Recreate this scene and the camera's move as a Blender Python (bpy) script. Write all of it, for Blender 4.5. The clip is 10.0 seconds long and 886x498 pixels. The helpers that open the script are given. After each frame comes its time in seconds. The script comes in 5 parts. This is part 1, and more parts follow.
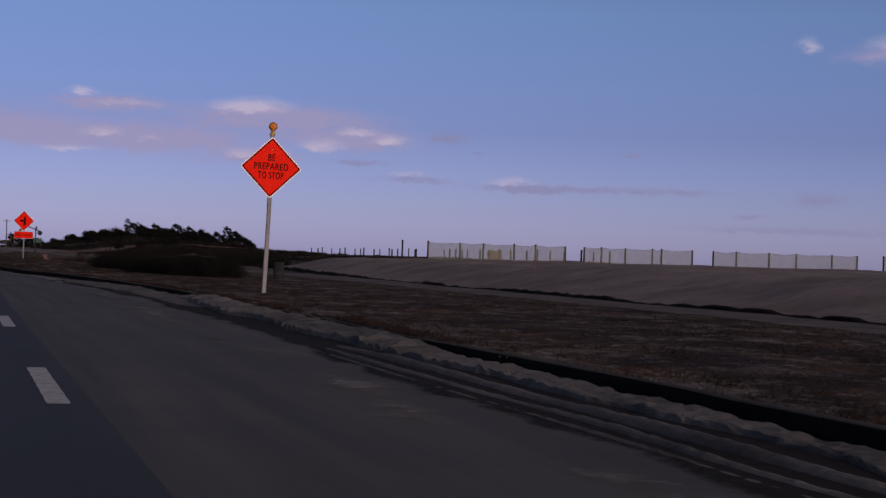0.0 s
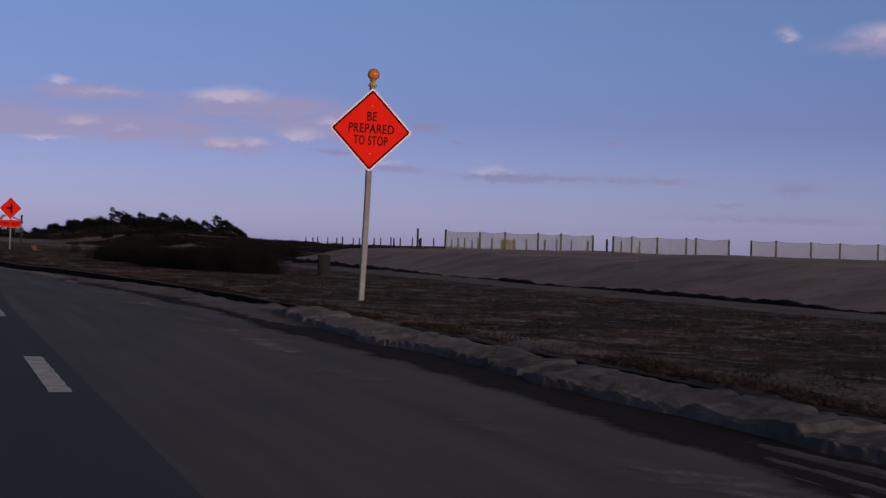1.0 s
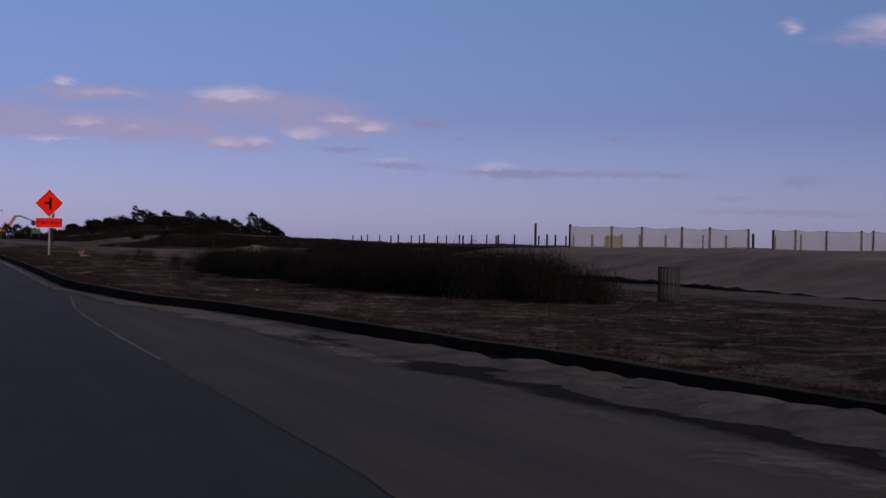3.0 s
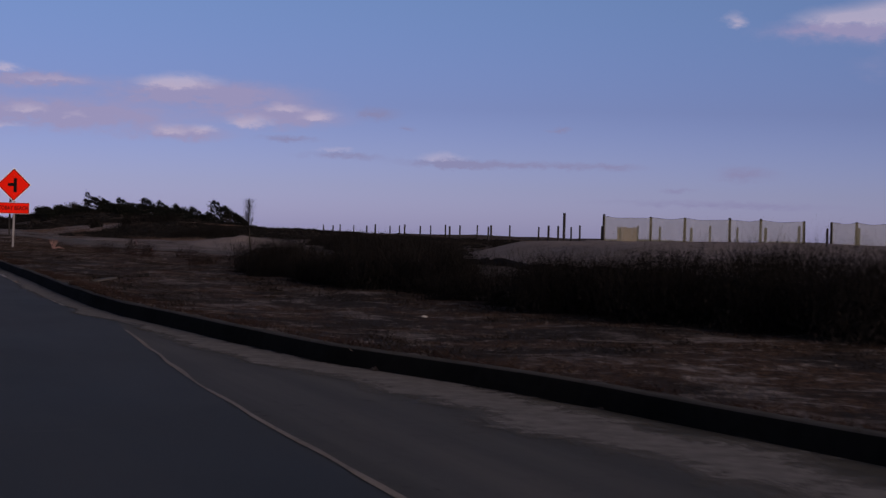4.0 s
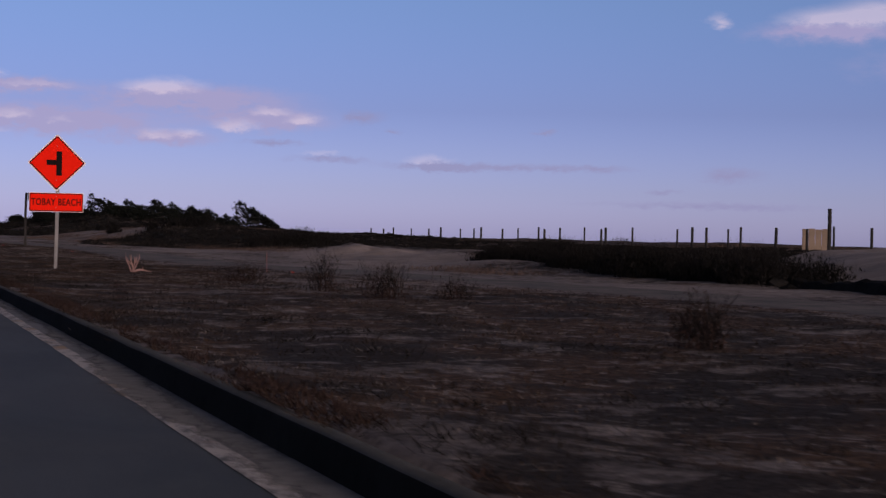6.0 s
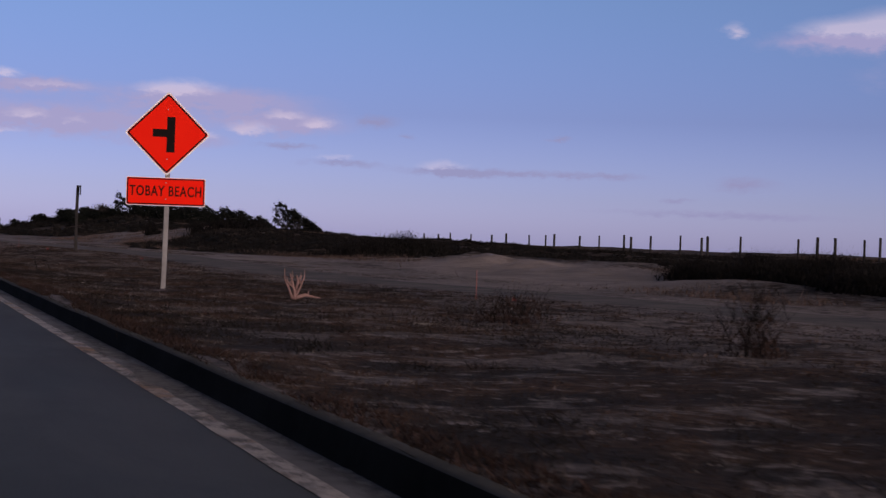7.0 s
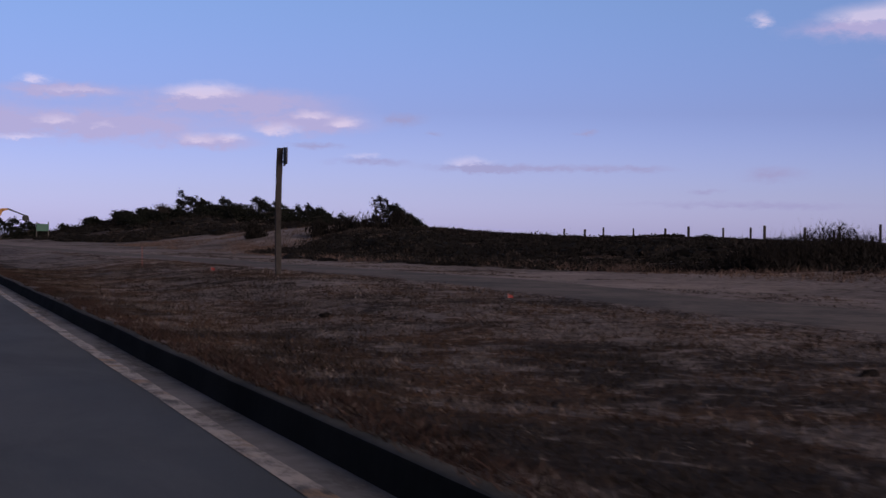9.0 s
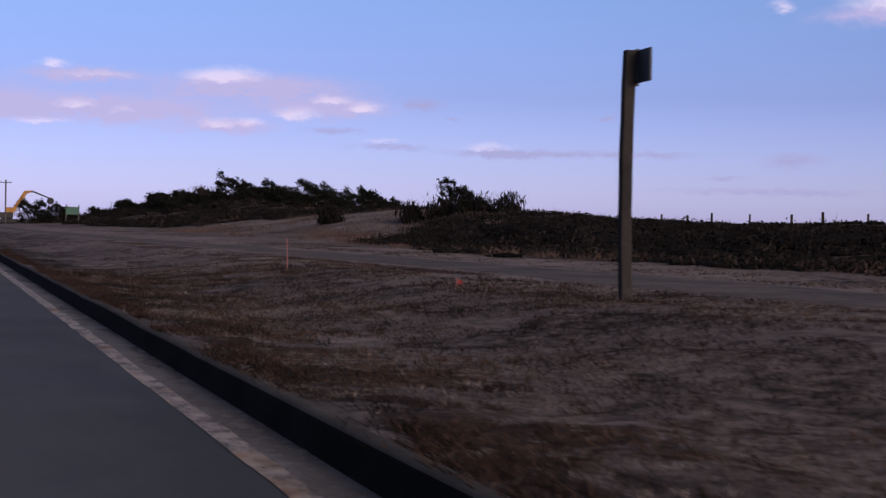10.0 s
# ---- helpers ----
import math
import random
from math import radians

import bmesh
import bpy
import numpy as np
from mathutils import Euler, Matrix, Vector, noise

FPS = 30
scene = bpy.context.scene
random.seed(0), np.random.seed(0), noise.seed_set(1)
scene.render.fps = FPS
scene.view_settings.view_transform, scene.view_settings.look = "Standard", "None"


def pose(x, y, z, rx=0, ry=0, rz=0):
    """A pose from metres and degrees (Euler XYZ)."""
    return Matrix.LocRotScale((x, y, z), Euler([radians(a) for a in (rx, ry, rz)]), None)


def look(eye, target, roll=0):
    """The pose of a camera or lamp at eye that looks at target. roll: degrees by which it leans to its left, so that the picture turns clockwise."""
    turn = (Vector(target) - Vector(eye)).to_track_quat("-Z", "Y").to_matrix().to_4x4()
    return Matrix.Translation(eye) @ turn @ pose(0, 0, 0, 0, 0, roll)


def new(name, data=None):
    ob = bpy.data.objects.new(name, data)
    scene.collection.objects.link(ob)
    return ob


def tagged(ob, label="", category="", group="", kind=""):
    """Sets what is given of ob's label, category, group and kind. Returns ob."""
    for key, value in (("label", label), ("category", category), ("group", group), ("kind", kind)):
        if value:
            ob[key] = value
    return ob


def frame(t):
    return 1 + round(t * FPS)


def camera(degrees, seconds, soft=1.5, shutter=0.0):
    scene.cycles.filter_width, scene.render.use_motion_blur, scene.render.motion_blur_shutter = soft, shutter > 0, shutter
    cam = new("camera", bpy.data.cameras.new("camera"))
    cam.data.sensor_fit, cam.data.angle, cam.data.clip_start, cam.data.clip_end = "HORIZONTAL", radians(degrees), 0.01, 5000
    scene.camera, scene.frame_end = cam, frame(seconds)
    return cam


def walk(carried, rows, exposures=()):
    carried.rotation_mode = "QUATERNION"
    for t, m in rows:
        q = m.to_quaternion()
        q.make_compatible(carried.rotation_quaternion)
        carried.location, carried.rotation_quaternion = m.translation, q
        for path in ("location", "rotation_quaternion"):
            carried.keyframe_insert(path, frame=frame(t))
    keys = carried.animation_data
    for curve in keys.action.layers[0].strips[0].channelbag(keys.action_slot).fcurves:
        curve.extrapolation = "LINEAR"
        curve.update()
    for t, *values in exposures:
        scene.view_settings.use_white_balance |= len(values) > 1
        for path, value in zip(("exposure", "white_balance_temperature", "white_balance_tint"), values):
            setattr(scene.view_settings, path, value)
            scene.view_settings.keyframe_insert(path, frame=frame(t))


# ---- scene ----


def aim(x, y, z, yaw, pitch, roll):
    """A camera pose: yaw clockwise from +y, pitch upwards, roll to the left, in degrees."""
    a, b = radians(yaw), radians(pitch)
    to = (x + math.sin(a) * math.cos(b), y + math.cos(a) * math.cos(b), z + math.sin(b))
    return look((x, y, z), to, roll)


cam = camera(31.59, 10.0, soft=1.4, shutter=0.11)
PATH = [
    (0.0, aim(-0.07, -19.91, 1.26, 17.26, 0.39, 1.91)),
    (0.5, aim(-0.08, -13.91, 1.26, 17.90, 0.17, 1.71)),
    (1.0, aim(-0.26, -7.83, 1.26, 18.02, 0.01, 1.84)),
    (1.5, aim(-0.39, -1.31, 1.26, 17.70, -0.12, 1.85)),
    (2.0, aim(-0.53, 6.00, 1.26, 17.36, -0.20, 1.75)),
    (2.5, aim(-0.81, 13.07, 1.26, 17.26, -0.01, 1.36)),
    (4.0, aim(-1.20, 36.32, 1.26, 19.86, -0.43, 1.52)),
    (4.5, aim(-0.91, 45.25, 1.26, 20.60, -0.46, 1.88)),
    (5.0, aim(-0.34, 54.85, 1.26, 20.65, -0.63, 1.26)),
    (5.5, aim(-0.10, 63.69, 1.26, 20.53, -0.49, 0.91)),
    (7.0, aim(-0.21, 88.69, 1.26, 19.89, -0.13, 1.93)),
    (7.5, aim(-0.17, 97.63, 1.26, 20.01, -0.60, 1.73)),
    (8.0, aim(-0.13, 106.52, 1.26, 20.03, -0.38, 1.14)),
    (8.5, aim(-0.04, 115.84, 1.26, 19.31, -0.54, 0.55)),
    (9.0, aim(0.04, 125.40, 1.26, 18.82, -0.28, 0.67)),
    (9.5, aim(0.21, 135.12, 1.26, 18.10, -0.30, 0.91)),
    (10.0, aim(0.31, 144.70, 1.26, 18.14, -0.82, 0.91)),
]
EXPOSURES = [(t, e, 6600, 22) for t, e in ((0.0, -1.1), (2.5, -1.1), (4.0, -1.12), (4.5, -0.8), (5.5, -0.83), (7.0, -0.82), (7.5, -0.72), (9.0, -0.59), (9.5, -0.57), (10.0, -0.39))]
walk(cam, PATH, EXPOSURES)

# ---- world, sun ----
SUN_AZ, SUN_EL = 162.0, 15.0
sun = new("sun", bpy.data.lights.new("sun", "SUN"))
sun.data.energy, sun.data.angle, sun.data.color = 3.6, radians(32.0), (1.0, 0.86, 0.72)
sun.matrix_world = look((0, 0, 60), (-60 * math.sin(radians(SUN_AZ)), -60 * math.cos(radians(SUN_AZ)), 60 - 60 * math.tan(radians(SUN_EL))))


class Nodes:
    """A small writer of node trees."""

    def __init__(self, tree):
        self.tree = tree
        tree.nodes.clear()

    def add(self, kind, **props):
        n = self.tree.nodes.new(kind)
        for k, v in props.items():
            setattr(n, k, v)
        return n

    def put(self, socket, value):
        if isinstance(value, bpy.types.NodeSocket):
            self.tree.links.new(value, socket)
        elif isinstance(value, (tuple, list)) and len(value) == 3 and socket.type == "RGBA":
            socket.default_value = (*value, 1)
        else:
            socket.default_value = value

    def math(self, op, a, b=0.0, c=0.0, clamp=False):
        n = self.add("ShaderNodeMath", operation=op, use_clamp=clamp)
        for i, v in enumerate((a, b, c)):
            self.put(n.inputs[i], v)
        return n.outputs[0]

    def mix(self, fac, a, b, blend="MIX"):
        n = self.add("ShaderNodeMix", data_type="RGBA", blend_type=blend)
        self.put(n.inputs[0], fac), self.put(n.inputs[6], a), self.put(n.inputs[7], b)
        return n.outputs[2]

    def ramp(self, fac, *stops):
        n = self.add("ShaderNodeValToRGB")
        els = n.color_ramp.elements
        while len(els) < len(stops):
            els.new(0.5)
        for e, (p, c) in zip(els, stops):
            e.position, e.color = p, (c, c, c, 1) if isinstance(c, (int, float)) else (*c, 1)
        self.put(n.inputs[0], fac)
        return n.outputs[0]

    def noise(self, vec, scale, detail=4.0, rough=0.55, dist=0.0):
        n = self.add("ShaderNodeTexNoise")
        self.put(n.inputs["Vector"], vec)
        n.inputs["Scale"].default_value, n.inputs["Detail"].default_value = scale, detail
        n.inputs["Roughness"].default_value, n.inputs["Distortion"].default_value = rough, dist
        return n.outputs[0]

    def scaled(self, vec, x, y, z):
        n = self.add("ShaderNodeMapping")
        self.put(n.inputs[0], vec)
        n.inputs["Scale"].default_value = (x, y, z)
        return n.outputs[0]


def make_world():
    world = bpy.data.worlds.new("sky")
    scene.world = world
    world.use_nodes = True
    k = Nodes(world.node_tree)
    way = k.add("ShaderNodeTexCoord").outputs["Generated"]
    sky = k.add("ShaderNodeTexSky", sky_type="NISHITA", sun_disc=False, sun_elevation=radians(SUN_EL), sun_rotation=radians(SUN_AZ),
                altitude=0.0, air_density=1.0, dust_density=0.6, ozone_density=2.5)
    sep = k.add("ShaderNodeSeparateXYZ")
    k.put(sep.inputs[0], way)
    x, y, z = sep.outputs
    az = k.math("MULTIPLY", k.math("ARCTAN2", x, y), 57.2958)
    el = k.math("MULTIPLY", k.math("ARCSINE", z), 57.2958)
    # haze over the sea: the low sky is lavender, the sky above it blue
    tint = k.ramp(k.math("DIVIDE", el, 30.0, clamp=True), (0.0, (1.12, 1.2, 2.75)), (0.06, (0.95, 1.0, 2.05)), (0.157, (0.76, 0.78, 1.45)), (0.3, (0.86, 0.96, 1.4)), (0.55, (0.8, 0.7, 0.8)), (1.0, (0.62, 0.46, 0.34)))
    base = k.mix(1.0, sky.outputs[0], tint, "MULTIPLY")
    # clouds: wide lavender veils, grey wisps and small lit heads with flat bases and ragged tops
    ragged = k.noise(k.scaled(way, 55, 55, 130), 1.0, 8, 0.62)
    fine = k.noise(k.scaled(way, 120, 120, 260), 1.0, 7, 0.65)
    az2 = k.math("ADD", az, k.math("MULTIPLY", k.math("SUBTRACT", ragged, 0.5), 1.3))
    el2 = k.math("ADD", el, k.math("ADD", k.math("MULTIPLY", k.math("SUBTRACT", fine, 0.5), 0.42), k.math("MULTIPLY", k.math("SUBTRACT", ragged, 0.5), 0.3)))

    def blobs(rows, base):
        total = None
        for a, e, wa, we, s in rows:
            p = k.math("POWER", k.math("DIVIDE", k.math("SUBTRACT", az2, a), wa), 2.0)
            d = k.math("DIVIDE", k.math("SUBTRACT", el2, e), we)
            q = k.math("POWER", k.math("MAXIMUM", d, k.math("MULTIPLY", d, -base)), 2.0)
            g = k.math("MULTIPLY", k.math("EXPONENT", k.math("MULTIPLY", k.math("ADD", p, q), -1.0)), s)
            total = g if total is None else k.math("ADD", total, g)
        return total

    veil = blobs([(5.09, 5.2, 1.62, 0.22, 1.0), (11.07, 4.93, 3.03, 0.4, 1.1), (6.48, 4.0, 3.43, 0.48, 1.0), (13.94, 4.25, 1.82, 0.36, 1.0), (10.28, 3.49, 1.41, 0.2, 0.9), (34.23, 7.64, 2.22, 0.32, 0.9), (0.71, 4.25, 3.23, 0.61, 0.8), (40.51, 6.42, 4.04, 0.61, 0.7)], 1.0)
    wisp = blobs([(17.34, 4.43, 0.69, 0.2, 0.8), (14.15, 3.43, 0.97, 0.1, 0.8), (22.42, 2.69, 3.03, 0.12, 0.9), (25.69, 2.7, 1.21, 0.12, 0.6), (16.22, 2.89, 1.21, 0.12, 0.8), (24.04, 4.0, 0.32, 0.08, 0.8), (30.82, 2.55, 0.93, 0.24, 0.8), (28.34, 1.9, 0.61, 0.08, 0.6), (29.94, 1.42, 3.43, 0.12, 0.8), (18.38, 3.93, 0.28, 0.1, 0.7), (20.04, 2.69, 1.21, 0.14, 0.8)], 1.0)
    head = blobs([(4.15, 5.58, 0.44, 0.18, 1.1), (9.45, 5.23, 0.81, 0.24, 0.8), (10.36, 5.29, 0.93, 0.3, 1.1), (13.94, 4.5, 0.61, 0.18, 0.9), (15.21, 4.23, 0.44, 0.2, 1.15), (12.71, 3.96, 0.65, 0.24, 0.95), (9.87, 3.56, 0.61, 0.2, 0.9), (11.03, 3.62, 0.4, 0.2, 0.9), (4.85, 4.15, 0.61, 0.18, 0.75), (3.65, 3.5, 0.81, 0.14, 0.85), (6.58, 4.0, 0.44, 0.12, 0.5), (5.68, 5.22, 1.21, 0.12, 0.5), (19.83, 2.91, 0.65, 0.18, 0.75), (15.8, 3.07, 0.61, 0.1, 0.5), (30.22, 7.95, 0.32, 0.3, 0.9), (33.83, 8.07, 1.21, 0.32, 1.1), (35.67, 8.19, 1.21, 0.48, 1.3)], 1.7)
    soft_ = k.ramp(ragged, (0.32, 0.0), (0.62, 1.0))
    veil_f = k.ramp(k.math("MULTIPLY", veil, k.math("MULTIPLY_ADD", soft_, 0.7, 0.5)), (0.04, 0.0), (0.6, 1.0))
    head_f = k.ramp(k.math("MULTIPLY", head, k.math("MULTIPLY_ADD", k.ramp(fine, (0.32, 0.0), (0.62, 1.0)), 0.5, 0.65)), (0.06, 0.0), (1.1, 1.0))
    wisp_f = k.ramp(k.math("MULTIPLY", wisp, k.math("MULTIPLY_ADD", soft_, 0.8, 0.45)), (0.06, 0.0), (0.8, 1.0))
    col = k.mix(k.math("MULTIPLY", veil_f, 0.88), base, CLOUD_GREY)
    col = k.mix(k.math("MULTIPLY", wisp_f, 0.75), col, CLOUD_SHADE)
    col = k.mix(k.math("MULTIPLY", head_f, 0.62), col, CLOUD_LIT)
    bg = k.add("ShaderNodeBackground")
    k.put(bg.inputs[0], col)
    bg.inputs[1].default_value = SKY
    k.put(k.add("ShaderNodeOutputWorld").inputs[0], bg.outputs[0])


SKY = 0.128
CLOUD_GREY, CLOUD_SHADE, CLOUD_LIT = (5.1, 4.95, 7.7), (3.9, 4.0, 6.5), (9.0, 8.2, 9.8)
make_world()


# ---- materials ----
def surface(name, build, spec=0.3):
    """A material: build(k, coords) gives colour, roughness and optionally bump height and metal."""
    m = bpy.data.materials.new(name)
    m.use_nodes = True
    k = Nodes(m.node_tree)
    co = k.add("ShaderNodeNewGeometry").outputs["Position"]
    made = build(k, co)
    b = k.add("ShaderNodeBsdfPrincipled")
    k.put(b.inputs["Base Color"], made[0]), k.put(b.inputs["Roughness"], made[1])
    b.inputs["Specular IOR Level"].default_value = spec
    if len(made) > 2 and made[2] is not None:
        bump = k.add("ShaderNodeBump")
        bump.inputs["Strength"].default_value, bump.inputs["Distance"].default_value = made[3] if len(made) > 3 else 0.5, made[4] if len(made) > 4 else 0.02
        k.put(bump.inputs["Height"], made[2])
        k.put(b.inputs["Normal"], bump.outputs[0])
    k.put(k.add("ShaderNodeOutputMaterial").inputs[0], b.outputs[0])
    return m


def grained(name, dark, light, scale=8.0, rough=0.85, bump=0.4, depth=0.01, big=0.6, spec=0.3):
    """Two-scale mottled surface between two colours."""
    def build(k, co):
        a, c = k.noise(co, scale, 6, 0.6), k.noise(co, scale * 0.09, 3, 0.5)
        f = k.math("ADD", k.math("MULTIPLY", a, 1 - big), k.math("MULTIPLY", c, big))
        return k.ramp(f, (0.33, dark), (0.67, light)), rough, k.noise(co, scale * 4, 4, 0.6), bump, depth
    return surface(name, build, spec)


def leafy(name, dark, light, rough=0.8):
    """Leaves and twigs: every piece its own shade."""
    def build(k, co):
        r = k.add("ShaderNodeNewGeometry").outputs["Random Per Island"]
        f = k.math("ADD", k.math("MULTIPLY", r, 0.6), k.math("MULTIPLY", k.noise(co, 0.35, 3), 0.5))
        return k.ramp(f, (0.2, dark), (0.85, light)), rough
    return surface(name, build, 0.04)


def grass_colour(k, co, zone=0.0):
    """Matted dead grass by patches: near-black thatch, rusty brown, grey-mauve mats and bleached streaks with torn edges."""
    n1, n2 = k.noise(co, 0.4, 5, 0.6), k.noise(k.scaled(co, 1.0, 0.75, 0.2), 4.2, 8, 0.74)
    n3, n4 = k.noise(co, 14.0, 5, 0.7), k.noise(co, 38.0, 4, 0.7)
    n5 = k.noise(k.scaled(co, 1.0, 0.7, 0.2), 0.85, 6, 0.62, 0.5)
    n6 = k.noise(k.scaled(co, 0.8, 1.0, 0.2), 9.0, 6, 0.75)
    n7 = k.noise(k.scaled(co, 0.7, 1.0, 0.2), 2.0, 8, 0.74, 0.9)
    dark = k.mix(k.ramp(n3, (0.35, 0.0), (0.65, 1.0)), (0.009, 0.007, 0.0066), (0.05, 0.037, 0.033))
    rust = k.mix(k.ramp(n6, (0.36, 0.0), (0.66, 1.0)), (0.017, 0.011, 0.0085), (0.118, 0.069, 0.047))
    grass = k.mix(k.ramp(n1, (0.45, 0.0), (0.56, 1.0)), dark, rust)
    thatch = k.mix(k.ramp(n6, (0.36, 0.0), (0.64, 1.0)), (0.044, 0.037, 0.037), (0.2, 0.167, 0.165))
    patch = k.math("ADD", n5, k.math("MULTIPLY", zone, 0.26))
    grass = k.mix(k.ramp(patch, (0.56, 0.0), (0.61, 0.85)), grass, thatch)
    pale = k.mix(k.ramp(n4, (0.35, 0.0), (0.65, 1.0)), (0.12, 0.1, 0.097), (0.36, 0.305, 0.292))
    mats = k.math("ADD", k.math("MULTIPLY", n7, 0.6), k.math("ADD", k.math("MULTIPLY", n2, 0.25), k.math("MULTIPLY", n5, 0.15)))
    grass = k.mix(k.ramp(mats, (0.535, 0.0), (0.6, 0.85)), grass, pale)
    grass = k.mix(k.ramp(mats, (0.4, 0.6), (0.47, 0.0)), grass, (0.0105, 0.008, 0.0074))
    fleck = k.math("ADD", k.math("MULTIPLY", n2, 0.75), k.math("MULTIPLY", n1, 0.25))
    return k.mix(k.ramp(fleck, (0.565, 0.0), (0.61, 0.8)), grass, pale), n6, n5


def straw_build(k, co):
    """Blades take the colour of the patch they stand in, every blade its own shade."""
    r = k.add("ShaderNodeNewGeometry").outputs["Random Per Island"]
    col = grass_colour(k, co)[0]
    return k.mix(k.math("MULTIPLY", r, 0.7), col, (0.011, 0.0085, 0.0075)), 0.9


def ground_build(k, co):
    zone = k.add("ShaderNodeAttribute", attribute_name="sand").outputs["Fac"]
    n1, n2, n3 = k.noise(co, 0.4, 5, 0.6), k.noise(k.scaled(co, 1.0, 0.75, 1), 4.2, 8, 0.74), k.noise(co, 14.0, 5, 0.7)
    n7 = k.noise(k.scaled(co, 0.55, 1.1, 0.2), 2.1, 7, 0.68, 0.6)
    grass, n6, n5 = grass_colour(k, co, zone)
    sand = k.mix(k.ramp(n1, (0.35, 0.0), (0.65, 1.0)), (0.195, 0.16, 0.155), (0.3, 0.246, 0.24))
    sand = k.mix(k.math("MULTIPLY", k.ramp(n3, (0.3, 1.0), (0.5, 0.0)), 0.35), sand, (0.08, 0.062, 0.055))
    sand = k.mix(k.math("MULTIPLY", k.ramp(n7, (0.34, 1.0), (0.47, 0.0)), 0.5), sand, (0.1, 0.078, 0.072))
    cover = k.ramp(k.math("ADD", zone, k.math("MULTIPLY", k.math("SUBTRACT", n2, 0.5), 1.3)), (0.38, 0.0), (0.62, 1.0))
    # the ground is near-black where the scrub stands
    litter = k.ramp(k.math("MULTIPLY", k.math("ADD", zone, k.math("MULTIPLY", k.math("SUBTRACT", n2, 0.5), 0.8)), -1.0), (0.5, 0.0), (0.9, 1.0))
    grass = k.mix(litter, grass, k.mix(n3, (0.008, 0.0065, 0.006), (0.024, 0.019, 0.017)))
    return k.mix(cover, grass, sand), 0.95, k.math("ADD", n6, k.math("MULTIPLY", n5, 0.8)), 0.6, 0.03


def asphalt_build(k, co):
    n1, n2, n3 = k.noise(k.scaled(co, 1.0, 0.06, 1), 1.4, 4), k.noise(co, 60, 3, 0.7), k.noise(co, 0.3, 4)
    col = k.mix(k.ramp(n1, (0.35, 0.0), (0.65, 1.0)), (0.023, 0.024, 0.027), (0.038, 0.038, 0.04))
    col = k.mix(k.math("MULTIPLY", k.ramp(n3, (0.4, 0.0), (0.7, 1.0)), 0.4), col, (0.045, 0.043, 0.043))
    col = k.mix(k.math("MULTIPLY", k.ramp(n2, (0.45, 0.0), (0.7, 1.0)), 0.5), col, (0.055, 0.053, 0.052))
    # the surface past the taper is an older, greyer one
    sep = k.add("ShaderNodeSeparateXYZ")
    k.put(sep.inputs[0], co)
    old = k.ramp(k.math("DIVIDE", k.math("SUBTRACT", sep.outputs[1], 34.0), 90.0, clamp=True), (0.0, 0.0), (0.3, 0.6), (1.0, 1.0))
    col = k.mix(k.math("MULTIPLY", old, 0.85), col, k.mix(k.ramp(n2, (0.35, 0.0), (0.65, 1.0)), (0.068, 0.069, 0.07), (0.112, 0.111, 0.112)))
    n7 = k.noise(k.scaled(co, 1.0, 0.35, 1), 0.8, 6, 0.65, 0.5)
    col = k.mix(k.math("MULTIPLY", k.ramp(n7, (0.38, 1.0), (0.58, 0.0)), 0.5), col, (0.03, 0.032, 0.035))
    return col, k.math("MULTIPLY_ADD", n3, 0.2, 0.6), n2, 0.5, 0.006


def concrete_build(k, co):
    n1, n2, n3 = k.noise(k.scaled(co, 1.0, 0.04, 1), 1.9, 5, 0.6), k.noise(co, 50, 3, 0.7), k.noise(co, 0.25, 4)
    col = k.mix(k.ramp(n1, (0.35, 0.0), (0.65, 1.0)), (0.066, 0.06, 0.053), (0.112, 0.1, 0.089))
    col = k.mix(k.math("MULTIPLY", k.ramp(n3, (0.45, 0.0), (0.7, 1.0)), 0.5), col, (0.055, 0.05, 0.046))
    col = k.mix(k.math("MULTIPLY", k.ramp(n2, (0.45, 0.0), (0.7, 1.0)), 0.35), col, (0.08, 0.073, 0.066))
    return col, 0.75, n2, 0.5, 0.006


def path_build(k, co):
    n1, n2, n3 = k.noise(co, 0.7, 6, 0.68), k.noise(co, 40, 3, 0.7), k.noise(co, 6.0, 5, 0.7)
    col = k.mix(k.ramp(n2, (0.35, 0.0), (0.65, 1.0)), (0.06, 0.053, 0.05), (0.095, 0.084, 0.079))
    sand = k.mix(n3, (0.1, 0.081, 0.074), (0.24, 0.194, 0.178))
    return k.mix(k.math("MULTIPLY", k.ramp(k.math("MULTIPLY_ADD", n3, 0.35, n1), (0.56, 0.0), (0.78, 1.0)), 0.8), col, sand), 0.9, n3, 0.4, 0.01


def paint_build(k, co):
    n, f = k.noise(co, 5, 6, 0.7), k.noise(co, 40, 4, 0.7)
    worn = k.ramp(k.math("ADD", k.math("MULTIPLY", n, 0.7), k.math("MULTIPLY", f, 0.3)), (0.42, 0.0), (0.55, 1.0))
    return k.mix(worn, (0.3, 0.29, 0.285), (0.54, 0.52, 0.51)), 0.6, f, 0.3, 0.003


